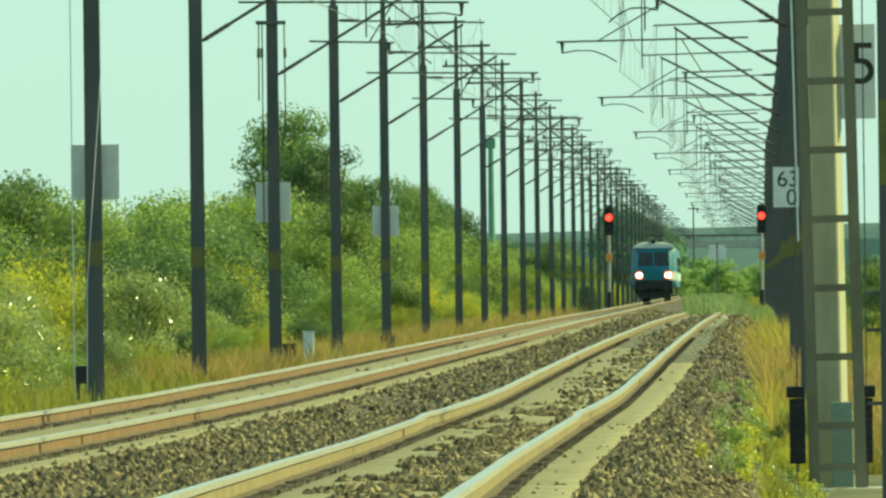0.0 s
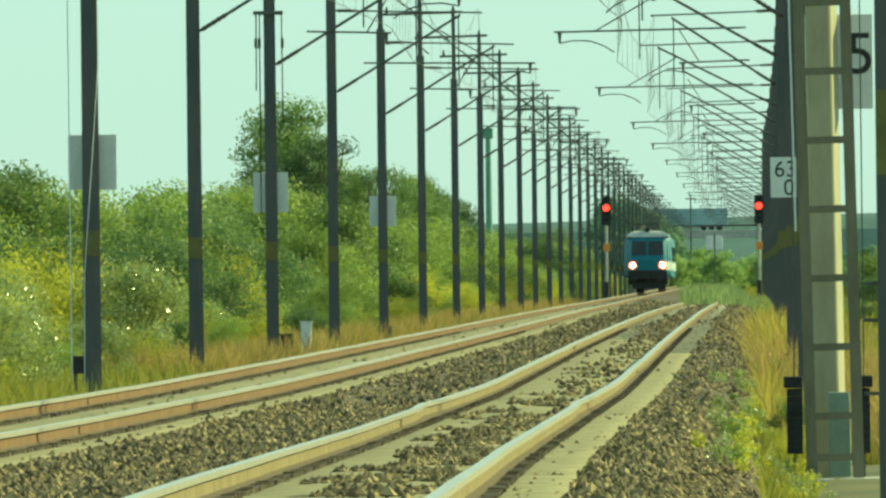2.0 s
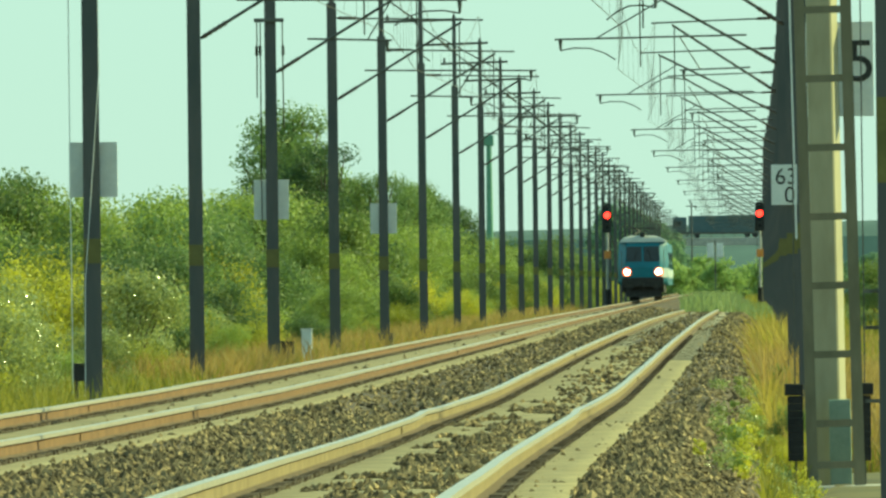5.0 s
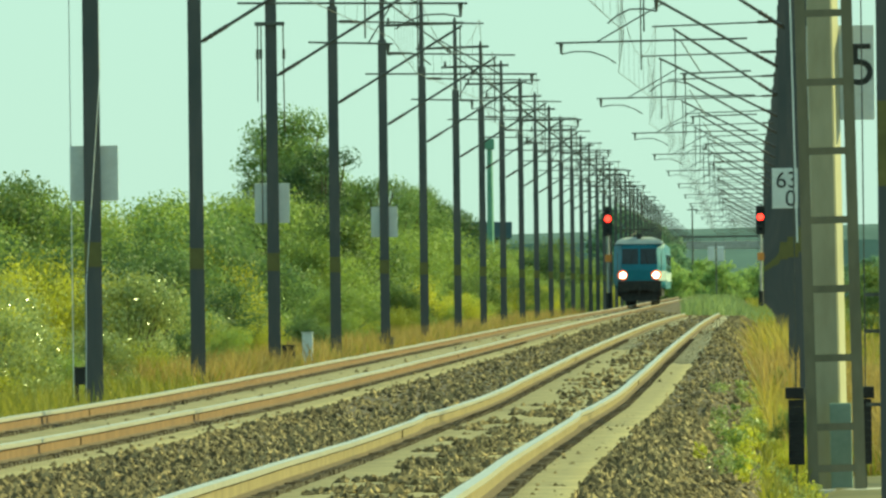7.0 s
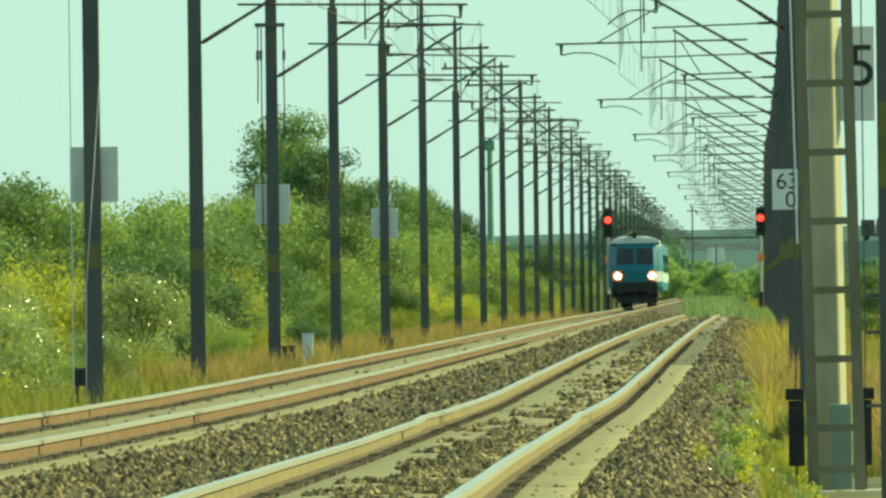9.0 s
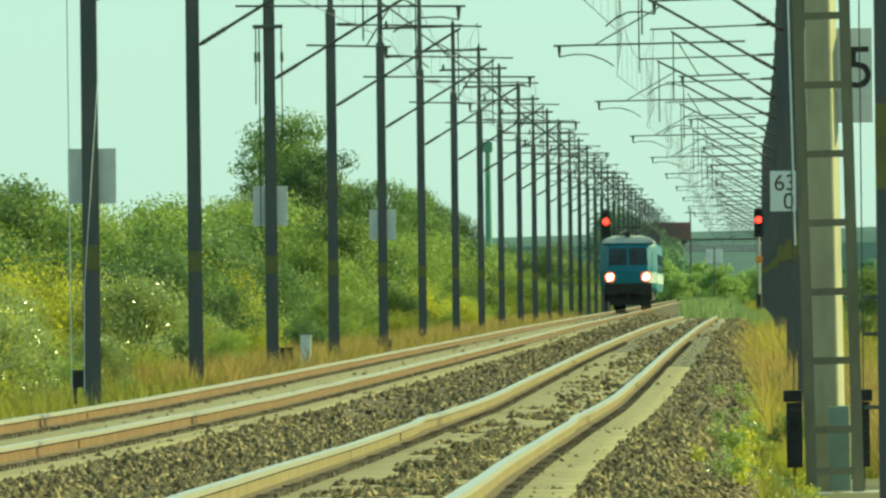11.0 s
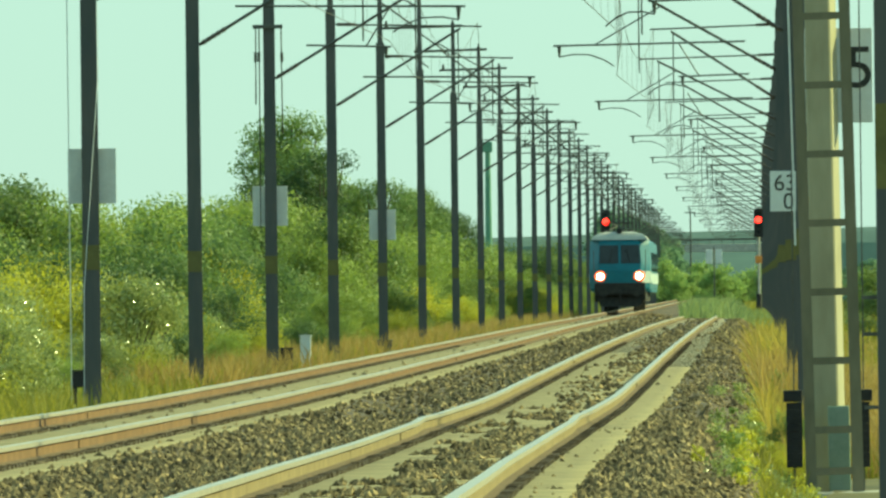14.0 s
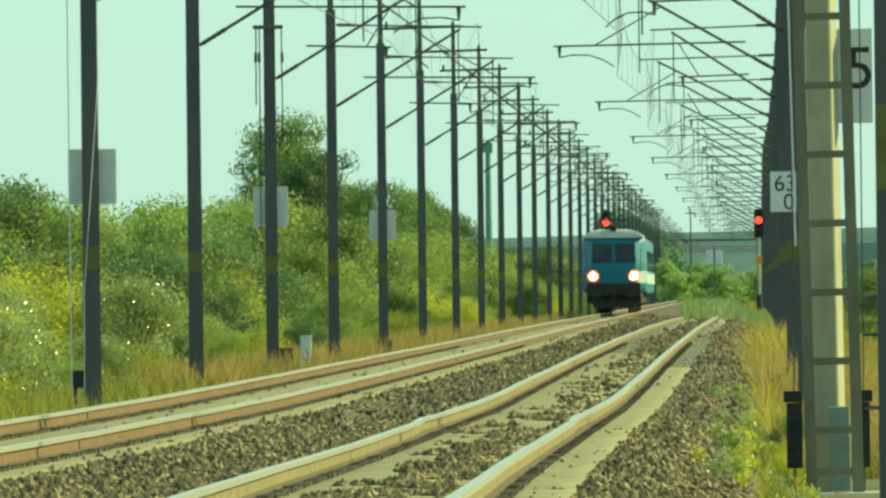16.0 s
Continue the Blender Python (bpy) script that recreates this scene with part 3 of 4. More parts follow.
def coach():
    """A passenger coach; its origin lies on the rail under its leading end."""
    t = thing("passenger_coach", Matrix(), "teal-blue passenger coach with dark windows behind the locomotive", "railway coach", "coaches of the train")
    bm = B()
    r = []
    for y in (0, 24.2):
        r.append([bm.verts.new((px, y, pz)) for px, pz in ((-1.46, 1.0), (1.46, 1.0), (1.50, 2.4), (1.44, 3.5), (0.95, 3.84), (0, 3.94), (-0.95, 3.84), (-1.44, 3.5), (-1.50, 2.4))])
    for i in range(9):
        bm.faces.new((r[0][i], r[0][(i + 1) % 9], r[1][(i + 1) % 9], r[1][i]))
    bm.faces.new(r[0])
    bm.faces.new(r[1])
    body = part("coach_body", bm, M_BLUE, t)
    for s in (-1, 1):
        for j in range(10):
            bm = B()
            box(bm, min(s * 1.470, s * 1.500), max(s * 1.470, s * 1.500), 1.6 + j * 2.2, 2.9 + j * 2.2, 2.1, 3.0)
            part("window", bm, M_GLASS, body)
        bm = B()
        box(bm, min(s * 1.48, s * 1.505), max(s * 1.48, s * 1.505), 0.2, 24.0, 1.45, 2.0)
        part("side_band", bm, M_PALE, body, "white side band")
    bm = B()
    box(bm, -1.1, 1.1, 1.0, 23, 0.5, 1.0)
    part("underframe", bm, M_UNDER, t)
    for y in (2.5, 5.1, 19.1, 21.7):
        bm = B()
        rod(bm, (-0.8, y, 0.46), (0.8, y, 0.46), 0.08)
        for s in (-1, 1):
            rod(bm, (s * 0.69, y, 0.46), (s * 0.83, y, 0.46), 0.46, n=16)
        part("wheelset", bm, M_UNDER, t)
    return t


def full_gauge(t):
    """Fill out a vehicle to the full loading gauge: broader past the lamps, higher over the waist."""
    for ob in t.children_recursive:
        for v in ob.data.vertices:
            x, z = v.co.x, v.co.z
            v.co.x = x + math.copysign(max(0.0, abs(x) - 1.0) * 0.15, x)
            v.co.z = z + max(0.0, z - 2.0) * 0.12
    return t


COACHES = [full_gauge(coach())]
COACHES += [copy_thing(COACHES[0], Matrix()) for _ in range(2)]
TRAIN = full_gauge(train_front())


# ---- signals, boards, small line-side things ----
def signal(x, y):
    s = thing("light_signal", pose(x, y, zt(y) - 0.9), "railway light signal on a post, showing red", "railway signal", "line-side signals")
    bm = B()
    rod(bm, (0, 0, 0), (0, 0, 6.7), 0.09, n=12)
    part("post", bm, M_CONC, s, "pale grey post")
    bm = B()
    rod(bm, (0, 0, 0.0), (0, 0, 1.6), 0.16, n=12)
    part("post_foot", bm, M_BLACK, s, "dark foot of the post")
    bm = B()
    box(bm, -0.30, 0.30, -0.22, -0.10, 5.3, 7.2, 0.1)
    part("backboard", bm, M_BLACK, s, "black rounded backboard")
    for i, z in enumerate((6.85, 6.45, 6.05, 5.65)):
        bm = B()
        rod(bm, (0, -0.22, z), (0, -0.26, z), 0.22 if i == 1 else 0.11, n=20)
        lens = part("lens", bm, M_RED if i == 1 else M_GLASS, s, "lit red lens" if i == 1 else "")
        bm = B()
        for j in range(7):
            a0, a1 = math.pi * j / 7, math.pi * (j + 1) / 7
            vs = [bm.verts.new((0.18 * math.cos(a), yy, z + 0.18 * math.sin(a))) for a, yy in ((a0, -0.22), (a1, -0.22), (a1, -0.42), (a0, -0.42))]
            bm.faces.new(vs)
        part("hood", bm, M_BLACK, lens)
    bm = B()
    box(bm, -0.22, 0.22, -0.14, -0.10, 3.6, 4.1, 0.02)
    part("marker_plate", bm, M_ORANGE, s, "orange marker plate")
    bm = B()
    for z in np.arange(0.5, 5.2, 0.35):
        box(bm, -0.18, 0.18, 0.16, 0.19, z, z + 0.025)
    for q in (-0.18, 0.18):
        rod(bm, (q, 0.175, 0), (q, 0.175, 5.4), 0.015, n=6)
    part("ladder", bm, M_STEEL, s)
    return s


signal(-8.75, 1185)
signal(1.25, 1185)


def board(x, y, z0, w, h, text, label, size):
    b = thing("sign_board", pose(x, y, z0), label, "sign board", "mast sign boards")
    bm = B()
    box(bm, -w / 2, w / 2, -0.015, 0.015, 0, h, 0.004)
    part("plate", bm, M_BOARD, b)
    bm = B()
    for z in (h * 0.25, h * 0.75):
        box(bm, -0.16, 0.16, 0.016, 0.05, z - 0.02, z + 0.02)
    part("clamp", bm, M_STEEL, b)
    for s, dx, dz in text:
        writing(s, size, pose(dx, -0.019, dz, 90), b)
    return b


for y, dx in ((LEFT_Y[0], 0.02), (LEFT_Y[2], -0.02), (LEFT_Y[4], 0.0)):
    board(MAST_L + dx, y + 0.22, zt(y) + 2.48, 0.70, 0.80, (), "white board clamped to a catenary mast, seen from behind", 0.3)
board(0.80, 313.81, zt(310) + 2.45, 0.52, 0.70, (("63", 0.0, 0.48), ("0", 0.06, 0.16)), "white kilometre board with black figures on a mast", 0.40)
board(1.045, 187.36, zt(187) + 2.86, 0.70, 0.98, (("5", 0.22, 0.55),), "white board with a black figure on a concrete post", 0.62)


def lattice_mast():
    """Twin channels joined by battens, with a round concrete post behind and tension weights."""
    y0 = 186
    zg = zt(y0) - 1.0
    m = thing("lattice_mast", pose(0.918, y0, zg, 0, -1.0, 0), "grey-green lattice mast of two channels with battens on a concrete foot", "lattice mast")
    for s in (-1, 1):
        bm = B()
        w = 0.88 if s < 0 else 0.92
        extrude(bm, [((0.275 if s > 0 else -0.205) + w * a, b) for a, b in ((-0.062, -0.16), (0.062, -0.16), (0.062, 0.12), (0.05, 0.12), (0.05, -0.148), (-0.05, -0.148), (-0.05, 0.12), (-0.062, 0.12))], 0, 11)
        part("channel", bm, M_LATTICE, m)
    for z in [0.23] + [0.656 + 0.709 * k for k in range(14)]:
        bm = B()
        box(bm, -0.158, 0.222, -0.150, -0.138, z, z + 0.075)
        part("batten", bm, M_LATTICE, m)
    bm = B()
    box(bm, -0.58, 0.9, -0.5, 0.5, -0.55, 0.05, 0.03)
    part("foundation", bm, M_CONC, m, "weathered concrete foundation")
    p = thing("concrete_post", pose(0.908, y0 + 1.2, zg - 0.1, 0, -0.55, 0), "pale square concrete post behind the lattice mast", "post")
    bm = B()
    extrude(bm, [(-0.165, -0.10), (-0.155, -0.125), (0.085, -0.145), (0.105, -0.13), (0.172, 0.09), (0.15, 0.12), (-0.11, 0.14), (-0.13, 0.12)], 0, 11, 0.93)
    part("shaft", bm, M_POST, p)
    bm = B()
    box(bm, -0.01, 0.215, -0.26, -0.22, 0.08, 1.03, 0.012)
    part("guard_plate", bm, M_PLATE, p, "pale grey-green guard plate")
    bm = B()
    rod(bm, (-0.300, -0.2, 2.6), (-0.305, -0.2, 11), 0.010, n=6)
    part("pale_cable", bm, M_BOARD, m, "thin pale cable along the mast")
    w = thing("tension_weights", pose(0.90, y0 + 0.6, zg), "black iron tension weights hung on both sides of the mast", "tension weights")
    for s, x0, x1 in ((-1, -0.44, -0.275), (1, 0.30, 0.42)):
        for i in range(9):
            bm = B()
            box(bm, x0, x1, -0.12, 0.12, 0.30 + i * 0.075, 0.373 + i * 0.075, 0.003)
            part("weight", bm, M_BLACK, w)
        bm = B()
        box(bm, x0 - (0.03 if s < 0 else 0), x1 + (0.03 if s > 0 else 0), -0.14, 0.14, 0.98, 1.10, 0.01)
        part("weight_cap", bm, M_BLACK, w)
        bm = B()
        rod(bm, ((x0 + x1) / 2, 0, 0), ((x0 + x1) / 2, 0, 6), 0.008, n=6)
        part("guide_wire", bm, M_STEEL, w)
    return m


lattice_mast()


def near_mast():
    y = 148
    m = thing("edge_mast", pose(1.175, y, zt(y) - 1.0), "dark green painted steel mast with a yellow band", "catenary mast")
    bm = B()
    box(bm, -0.055, 0.19, -0.12, 0.12, 0, 10.5, 0.008)
    part("post", bm, M_MAST, m)
    bm = B()
    box(bm, -0.055, 0.19, -0.124, -0.1215, 2.95, 3.65)
    part("painted_band", bm, M_BAND, m, "faded yellow painted band")
    bm = B()
    box(bm, -0.3, 0.4, -0.4, 0.4, -0.5, 0.08, 0.03)
    part("foundation", bm, M_CONC, m)
    for z in (1.15, 1.75, 2.05):
        bm = B()
        box(bm, -0.17, -0.05, -0.02, 0.02, z, z + 0.03)
        part("step_iron", bm, M_STEEL, m)


near_mast()


def small_box(name, x, y, z0, z1, w, d, material, label, legs=0):
    t = thing(name, pose(x, y, z0), label, name.replace("_", " "))
    bm = B()
    h = z1 - z0
    box(bm, -w / 2, w / 2, -d / 2, d / 2, h * (0.78 if legs else 0), h, 0.015)
    part("casing", bm, material, t)
    bm = B()
    box(bm, -w / 2 - 0.02, w / 2 + 0.02, -d / 2 - 0.02, d / 2 + 0.02, h + 0.002, h + 0.03, 0.005)
    part("lid", bm, material, t)
    for i in range(legs):
        bm = B()
        q = (-1 if i % 2 else 1) * (w / 2 - 0.04)
        r = (-1 if i // 2 else 1) * (d / 2 - 0.04)
        box(bm, q - 0.025, q + 0.025, r - 0.025, r + 0.025, 0, h * 0.79)
        part("leg", bm, material, t)
    return t


small_box("marker_post", -9.05, 376, zt(376) - 1.0, zt(376) + 0.22, 0.22, 0.2, M_BOARD, "white painted concrete marker post in the grass")
small_box("cable_box", -9.15, 364, zt(364) - 1.0, zt(364) + 0.0, 0.26, 0.2, M_BLACK, "small black cable box beside the track")
small_box("relay_box", -9.0, 457, zt(457) - 1.0, zt(457) - 0.12, 0.36, 0.3, M_STEEL, "grey-green relay box beside the track")
small_box("junction_box", -9.62, 263, zt(263) - 1.0, zt(263) + 0.04, 0.22, 0.2, M_BLACK, "dark junction box on legs beside a mast", 4)
small_box("wire_trestle", 0.02, 560, zt(560) - 0.85, zt(560) - 0.16, 0.42, 0.25, M_STEEL, "dark iron trestle on the ballast slope", 4)
small_box("wire_trestle", -0.45, 740, zt(740) - 0.75, zt(740) - 0.22, 0.4, 0.3, M_BLACK, "dark iron trestle on the ballast slope", 4)


def line_side_poles():
    w = thing("earth_cable", pose(MAST_L, LEFT_Y[0], zt(262) - 0.95), "thin pale cables led down a mast", "cable")
    for pts, r in (([(-0.30, -0.1, 0.4), (-0.31, -0.1, 10.5)], 0.008), ([(-0.12, -0.2, 0.3), (-0.10, -0.2, 2.2), (0.13, -0.2, 5.2), (0.12, -0.2, 10)], 0.006)):
        for a, b in zip(pts, pts[1:]):
            bm = B()
            rod(bm, a, b, r, n=6)
            part("cable", bm, M_BOARD, w)
    y = 1500
    p = thing("green_pole", pose(-20.8, y, zt(y) - 1.0), "tall slim green pole behind the thicket, paled by painted-in haze", "pole")
    bm = B()
    rod(bm, (0, 0, 0), (0, 0, 14.2), 0.34, 0.22, n=12)
    part("shaft", bm, M_GREEN, p)
    bm = B()
    box(bm, -0.4, 0.4, -0.3, 0.3, 13.6, 14.5, 0.08)
    part("cap", bm, M_GREEN, p)
    # a pair of far lights, made as unlit white plates on an added post
    y = 1900
    p = thing("far_board", pose(-2.7, y, zt(y) - 0.9), "pair of white plates on a far post, standing in for distant lights", "sign board")
    bm = B()
    rod(bm, (0, 0, 0), (0, 0, 6.4), 0.07, n=8)
    part("post", bm, M_STEEL, p)
    for q in (-0.5, 0.5):
        bm = B()
        box(bm, q - 0.36, q + 0.36, -0.2, -0.1, 4.6, 6.1, 0.04)
        part("plate", bm, M_BOARD, p)


line_side_poles()


# ---- plants ----
def leaf_mesh(name, blobs, count, size, material, seed):
    """Leaves as small folded pairs of faces, thick at the skin of each clump."""
    rng = np.random.default_rng(seed)
    c = np.array([b[:3] for b in blobs])
    r = np.array([b[3] for b in blobs])
    which = rng.choice(len(blobs), count, p=r ** 2 / (r ** 2).sum())
    d = rng.normal(size=(count, 3))
    d /= np.linalg.norm(d, axis=1)[:, None]
    rad = r[which] * (0.40 + 0.95 * rng.random(count) ** 0.9)
    p = c[which] + d * rad[:, None] * np.array([1, 1, 0.85])
    # blades face outward from their clump, so that clumps have a lit and a shaded side
    out = d + 0.55 * rng.normal(size=(count, 3))
    u = np.cross(out, rng.normal(size=(count, 3)))
    u /= np.linalg.norm(u, axis=1)[:, None]
    v = np.cross(out, u)
    v /= np.linalg.norm(v, axis=1)[:, None]
    s = size * (0.6 + 0.8 * rng.random(count))[:, None]
    u, v = u * s, v * s * 0.55
    verts = np.stack([p - u, p + v, p + u, p - v], axis=1).reshape(-1, 3)
    me = bpy.data.meshes.new(name)
    me.vertices.add(4 * count)
    me.vertices.foreach_set("co", verts.ravel())
    me.loops.add(4 * count)
    me.loops.foreach_set("vertex_index", np.arange(4 * count, dtype=np.int32))
    me.polygons.add(count)
    me.polygons.foreach_set("loop_start", np.arange(0, 4 * count, 4, dtype=np.int32))
    me.polygons.foreach_set("loop_total", np.full(count, 4, dtype=np.int32))
    me.materials.append(material)
    me.update()
    me.validate()
    return me


def plant(name, label, category, group, height, width, nblob, count, size, material, seed, trunk=0.0):
    rng = random.Random(seed)
    t = thing(name, Matrix(), label, category, group)
    blobs = []
    bm = B()
    low = trunk * height
    rod(bm, (0, 0, -0.3), (0, 0, low + 0.35 * height), 0.022 * height, 0.010 * height, 7)
    for i in range(nblob):
        a = rng.uniform(0, 2 * math.pi)
        f = rng.random()
        z = low + (height - low) * (0.10 + 0.82 * f)
        prof = math.sin(math.pi * min(1, 0.22 + 0.70 * f)) ** 0.7
        rr = width * 0.5 * prof * math.sqrt(rng.random()) * 0.95
        x, y = rr * math.cos(a), rr * math.sin(a)
        blobs.append((x, y, z, width * rng.uniform(0.06, 0.17)))
        if i % 2 == 0:
            base = low + 0.3 * (z - low) * 0.8
            rod(bm, (0, 0, max(0.0, base)), (x, y, z), 0.008 * height, 0.003 * height, 5)
    part("trunk", bm, M_BARK, t)
    crown = new("crown", leaf_mesh("crown", blobs, count, size, material, seed))
    crown.parent = t
    return t


def scatter(protos, spots):
    used = set()
    for k, (i, x, y, sc, rz) in enumerate(spots):
        m = pose(x, y, ground_z(x, y) - 0.05, 0, 0, rz)
        ob = protos[i]
        if i not in used:
            used.add(i)
            ob.matrix_world = m
        else:
            ob = copy_thing(protos[i], m)
        ob.scale = (sc, sc, sc)
    for i, ob in enumerate(protos):
        if i not in used:
            for o in (*ob.children_recursive, ob):
                bpy.data.objects.remove(o)


def build_plants():
    rng = random.Random(11)
    shrubs = []
    looks = [(0, "mid-green leafy shrub on the railway verge"), (1, "dark green dense shrub on the verge"), (2, "yellow-green sunlit shrub on the verge"), (3, "silvery-leaved shrub with glinting leaves"), (0, "broad green shrub in the thicket")]
    for i, (k, label) in enumerate(looks):
        shrubs.append(plant("shrub", label, "shrub", "verge shrubs", 3.6, 4.4, 44, 13000, 0.052, LEAF[k], 20 + i))
    trees = [plant("tree", "deciduous tree with an uneven open crown", "tree", "trees behind the thicket", 8.5, 5.0, 62, 17000, 0.070, LEAF[1], 40 + k, 0.18) for k in (0, 1)]
    far = [plant("far_tree", "distant deciduous tree with haze painted into its leaf colour", "tree", "far trees", 9.0, 7.5, 30, 2600, 0.26, LEAF[4], 60 + k, 0.1) for k in (0, 1)]
    pale = [plant("far_shrub", "green shrub at the end of the straight, leaf colour brightened as if sunlit", "shrub", "far shrubs", 7.0, 7.0, 40, 2600, 0.24, LEAF[5], 72)]
    protos = shrubs + trees + far + pale
    spots = []
    # thicket along the far side: front row low, rows behind higher
    y = 285.0
    while y < 1900:
        for row, x0 in enumerate((-12.6, -15.5, -19.0, -23.5) if y < 600 else (-12.6, -16.0, -20.0)):
            k = rng.choice((2, 0, 2, 3, 4)) if row == 0 else rng.choice((0, 1, 1, 4, 2) if y < 600 else (0, 4, 0, 1))
            if row == 0 and y > 420 and k == 3:
                k = 2 if y < 700 else 0
            sc = (0.44, 0.85, 1.05, 1.2)[row] * rng.uniform(0.58, 1.34) * (1.0 if y < 650 else 1.22 if y < 950 else 1.3)
            spots.append((k, x0 + rng.uniform(-1, 1), y + rng.uniform(-5, 5), sc, rng.uniform(0, 360)))
        y += 8.5 if y < 600 else (17 if y < 1000 else 34)
    # taller trees
    for k, x, yy, sc in ((6, -24.9, 1000, 1.42), (5, -26.4, 985, 1.02), (5, -22.8, 990, 1.20), (6, -21.6, 1010, 0.92), (5, -20.3, 1000, 1.02), (6, -18.7, 1040, 0.95), (5, -17.8, 1060, 0.88), (6, -27.6, 690, 0.78), (5, -22.8, 690, 0.62), (6, -25.0, 600, 0.58), (6, -27.4, 985, 0.85), (5, -22.4, 1025, 0.95), (5, -19.5, 1012, 1.0), (6, -18.1, 1025, 0.92), (5, -16.9, 1060, 0.85), (6, -24.0, 1030, 1.05)):
        spots.append((k, x, yy, sc, rng.uniform(0, 360)))
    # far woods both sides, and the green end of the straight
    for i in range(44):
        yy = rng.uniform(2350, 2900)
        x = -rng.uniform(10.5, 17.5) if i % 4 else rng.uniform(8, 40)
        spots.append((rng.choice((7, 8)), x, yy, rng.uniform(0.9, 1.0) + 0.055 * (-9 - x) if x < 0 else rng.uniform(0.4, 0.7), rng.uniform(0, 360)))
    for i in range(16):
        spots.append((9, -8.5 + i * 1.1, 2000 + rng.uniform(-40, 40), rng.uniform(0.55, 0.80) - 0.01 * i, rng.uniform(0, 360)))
    # shrubs on the near side
    for i in range(25):
        yy = rng.uniform(480, 950)
        spots.append((rng.choice((0, 1, 2, 4)), rng.uniform(3.5, 11) * (0.6 + yy / 900), yy, rng.uniform(0.5, 0.9), rng.uniform(0, 360)))
    for x, yy, sc in ((0.75, 352, 0.30), (0.55, 372, 0.26), (0.9, 395, 0.34), (0.60, 300, 0.20), (0.55, 250, 0.14), (0.62, 226, 0.16), (0.55, 205, 0.13), (0.50, 196, 0.11), (0.42, 232, 0.10), (0.35, 245, 0.09), (0.32, 268, 0.10), (0.62, 214, 0.17), (0.22, 290, 0.09)):
        spots.append((rng.choice((2, 0, 2)), x, yy, sc, rng.uniform(0, 360)))
    # low bushes that lean over the far verge
    for k, x, yy, sc in ((2, -12.7, 330, 0.72), (2, -12.9, 346, 0.78), (2, -11.3, 258, 0.40), (3, -11.5, 276, 0.50), (0, -10.9, 290, 0.30), (3, -12.6, 300, 0.62), (2, -12.2, 286, 0.60), (1, -12.9, 395, 0.60), (1, -12.3, 424, 0.62), (1, -12.6, 372, 0.55), (3, -11.0, 308, 0.40), (2, -10.7, 322, 0.34), (3, -11.2, 330, 0.66), (3, -11.8, 340, 0.50), (1, -11.2, 352, 0.42), (0, -10.8, 380, 0.36), (2, -11.0, 410, 0.40), (1, -10.9, 448, 0.40)):
        spots.append((k, x, yy, sc, rng.uniform(0, 360)))
    scatter(protos, spots)


build_plants()


def blades(name, count, area, h, w, material, label, seed, heightfn):
    rng = np.random.default_rng(seed)
    verts, faces = [], []
    pts = area(rng, count)
    for x, y in pts:
        hh = h * rng.uniform(0.4, 1.25)
        a = rng.uniform(0, math.pi)
        z = heightfn(x, y) - 0.03
        lx, ly = rng.normal(0, 0.3 * hh), rng.normal(0, 0.3 * hh)
        dx, dy = math.cos(a) * w, math.sin(a) * w
        n = len(verts)
        verts += [(x - dx, y - dy, z), (x + dx, y + dy, z), (x + lx * 0.4 + dx * 0.7, y + ly * 0.4 + dy * 0.7, z + hh * 0.6), (x + lx * 0.4 - dx * 0.7, y + ly * 0.4 - dy * 0.7, z + hh * 0.6), (x + lx, y + ly, z + hh)]
        faces += [(n, n + 1, n + 2, n + 3), (n + 3, n + 2, n + 4)]
    ob = mesh_object(name, verts, faces, [material])
    tagged(ob, label, "grass", kind="stuff")


def land(x, y):
    return max(ground_z(x, y), bed_z(x, y)) if -9.3 < x < 0.62 else ground_z(x, y)


def verge(x0, x1, y0, y1, power=1.6):
    def area(rng, n):
        y = y0 + (y1 - y0) * rng.random(n) ** power
        x = x0 + (x1 - x0) * rng.random(n)
        keep = np.array([noise.noise((a * 0.8, b * 0.12, 3)) > -0.25 for a, b in zip(x, y)])
        return np.stack([x, y], 1)[keep]
    return area


blades("verge_grass", 26000, verge(-12.5, -8.8, 230, 900), 0.72, 0.020, M_GRASS, "yellow-green tall grass along the far verge", 3, land)
blades("dry_verge_grass", 20000, verge(-11.5, -8.7, 310, 1000), 0.85, 0.020, M_STRAW, "dry straw-coloured grass along the far verge", 4, land)
blades("near_grass", 18000, verge(0.62, 4.5, 196, 700), 0.38, 0.012, M_GRASS, "yellow-green grass and weeds beside the ballast", 5, land)
blades("slope_weeds", 3200, verge(0.16, 0.66, 135, 520), 0.22, 0.014, M_GRASS, "green weeds growing on the ballast slope", 8, land)
blades("far_grass", 9000, verge(0.5, 9, 560, 2200, 1.2), 0.75, 0.05, M_GRASS, "green grass far along the line", 9, land)
# added blades that give the green heat haze where the rails vanish
blades("line_end_grass", 15000, verge(-2.7, 6.0, 790, 1150, 1.0), 0.72, 0.032, M_HAZEGRASS, "green blades standing in for the shimmering haze over the far track", 17, land)
blades("tall_straw", 5000, verge(0.30, 1.6, 290, 470, 1.0), 0.95, 0.016, M_STRAW, "tall dry straw beside the masts", 10, land)
blades("golden_weeds", 1500, verge(0.42, 1.1, 335, 385, 1.0), 1.25, 0.020, M_GOLD, "tall golden weeds beside the mast feet", 18, land)
blades("golden_low_weeds", 1300, verge(0.30, 0.95, 215, 335, 1.0), 0.62, 0.014, M_GOLD, "golden weeds along the foot of the ballast", 19, land)
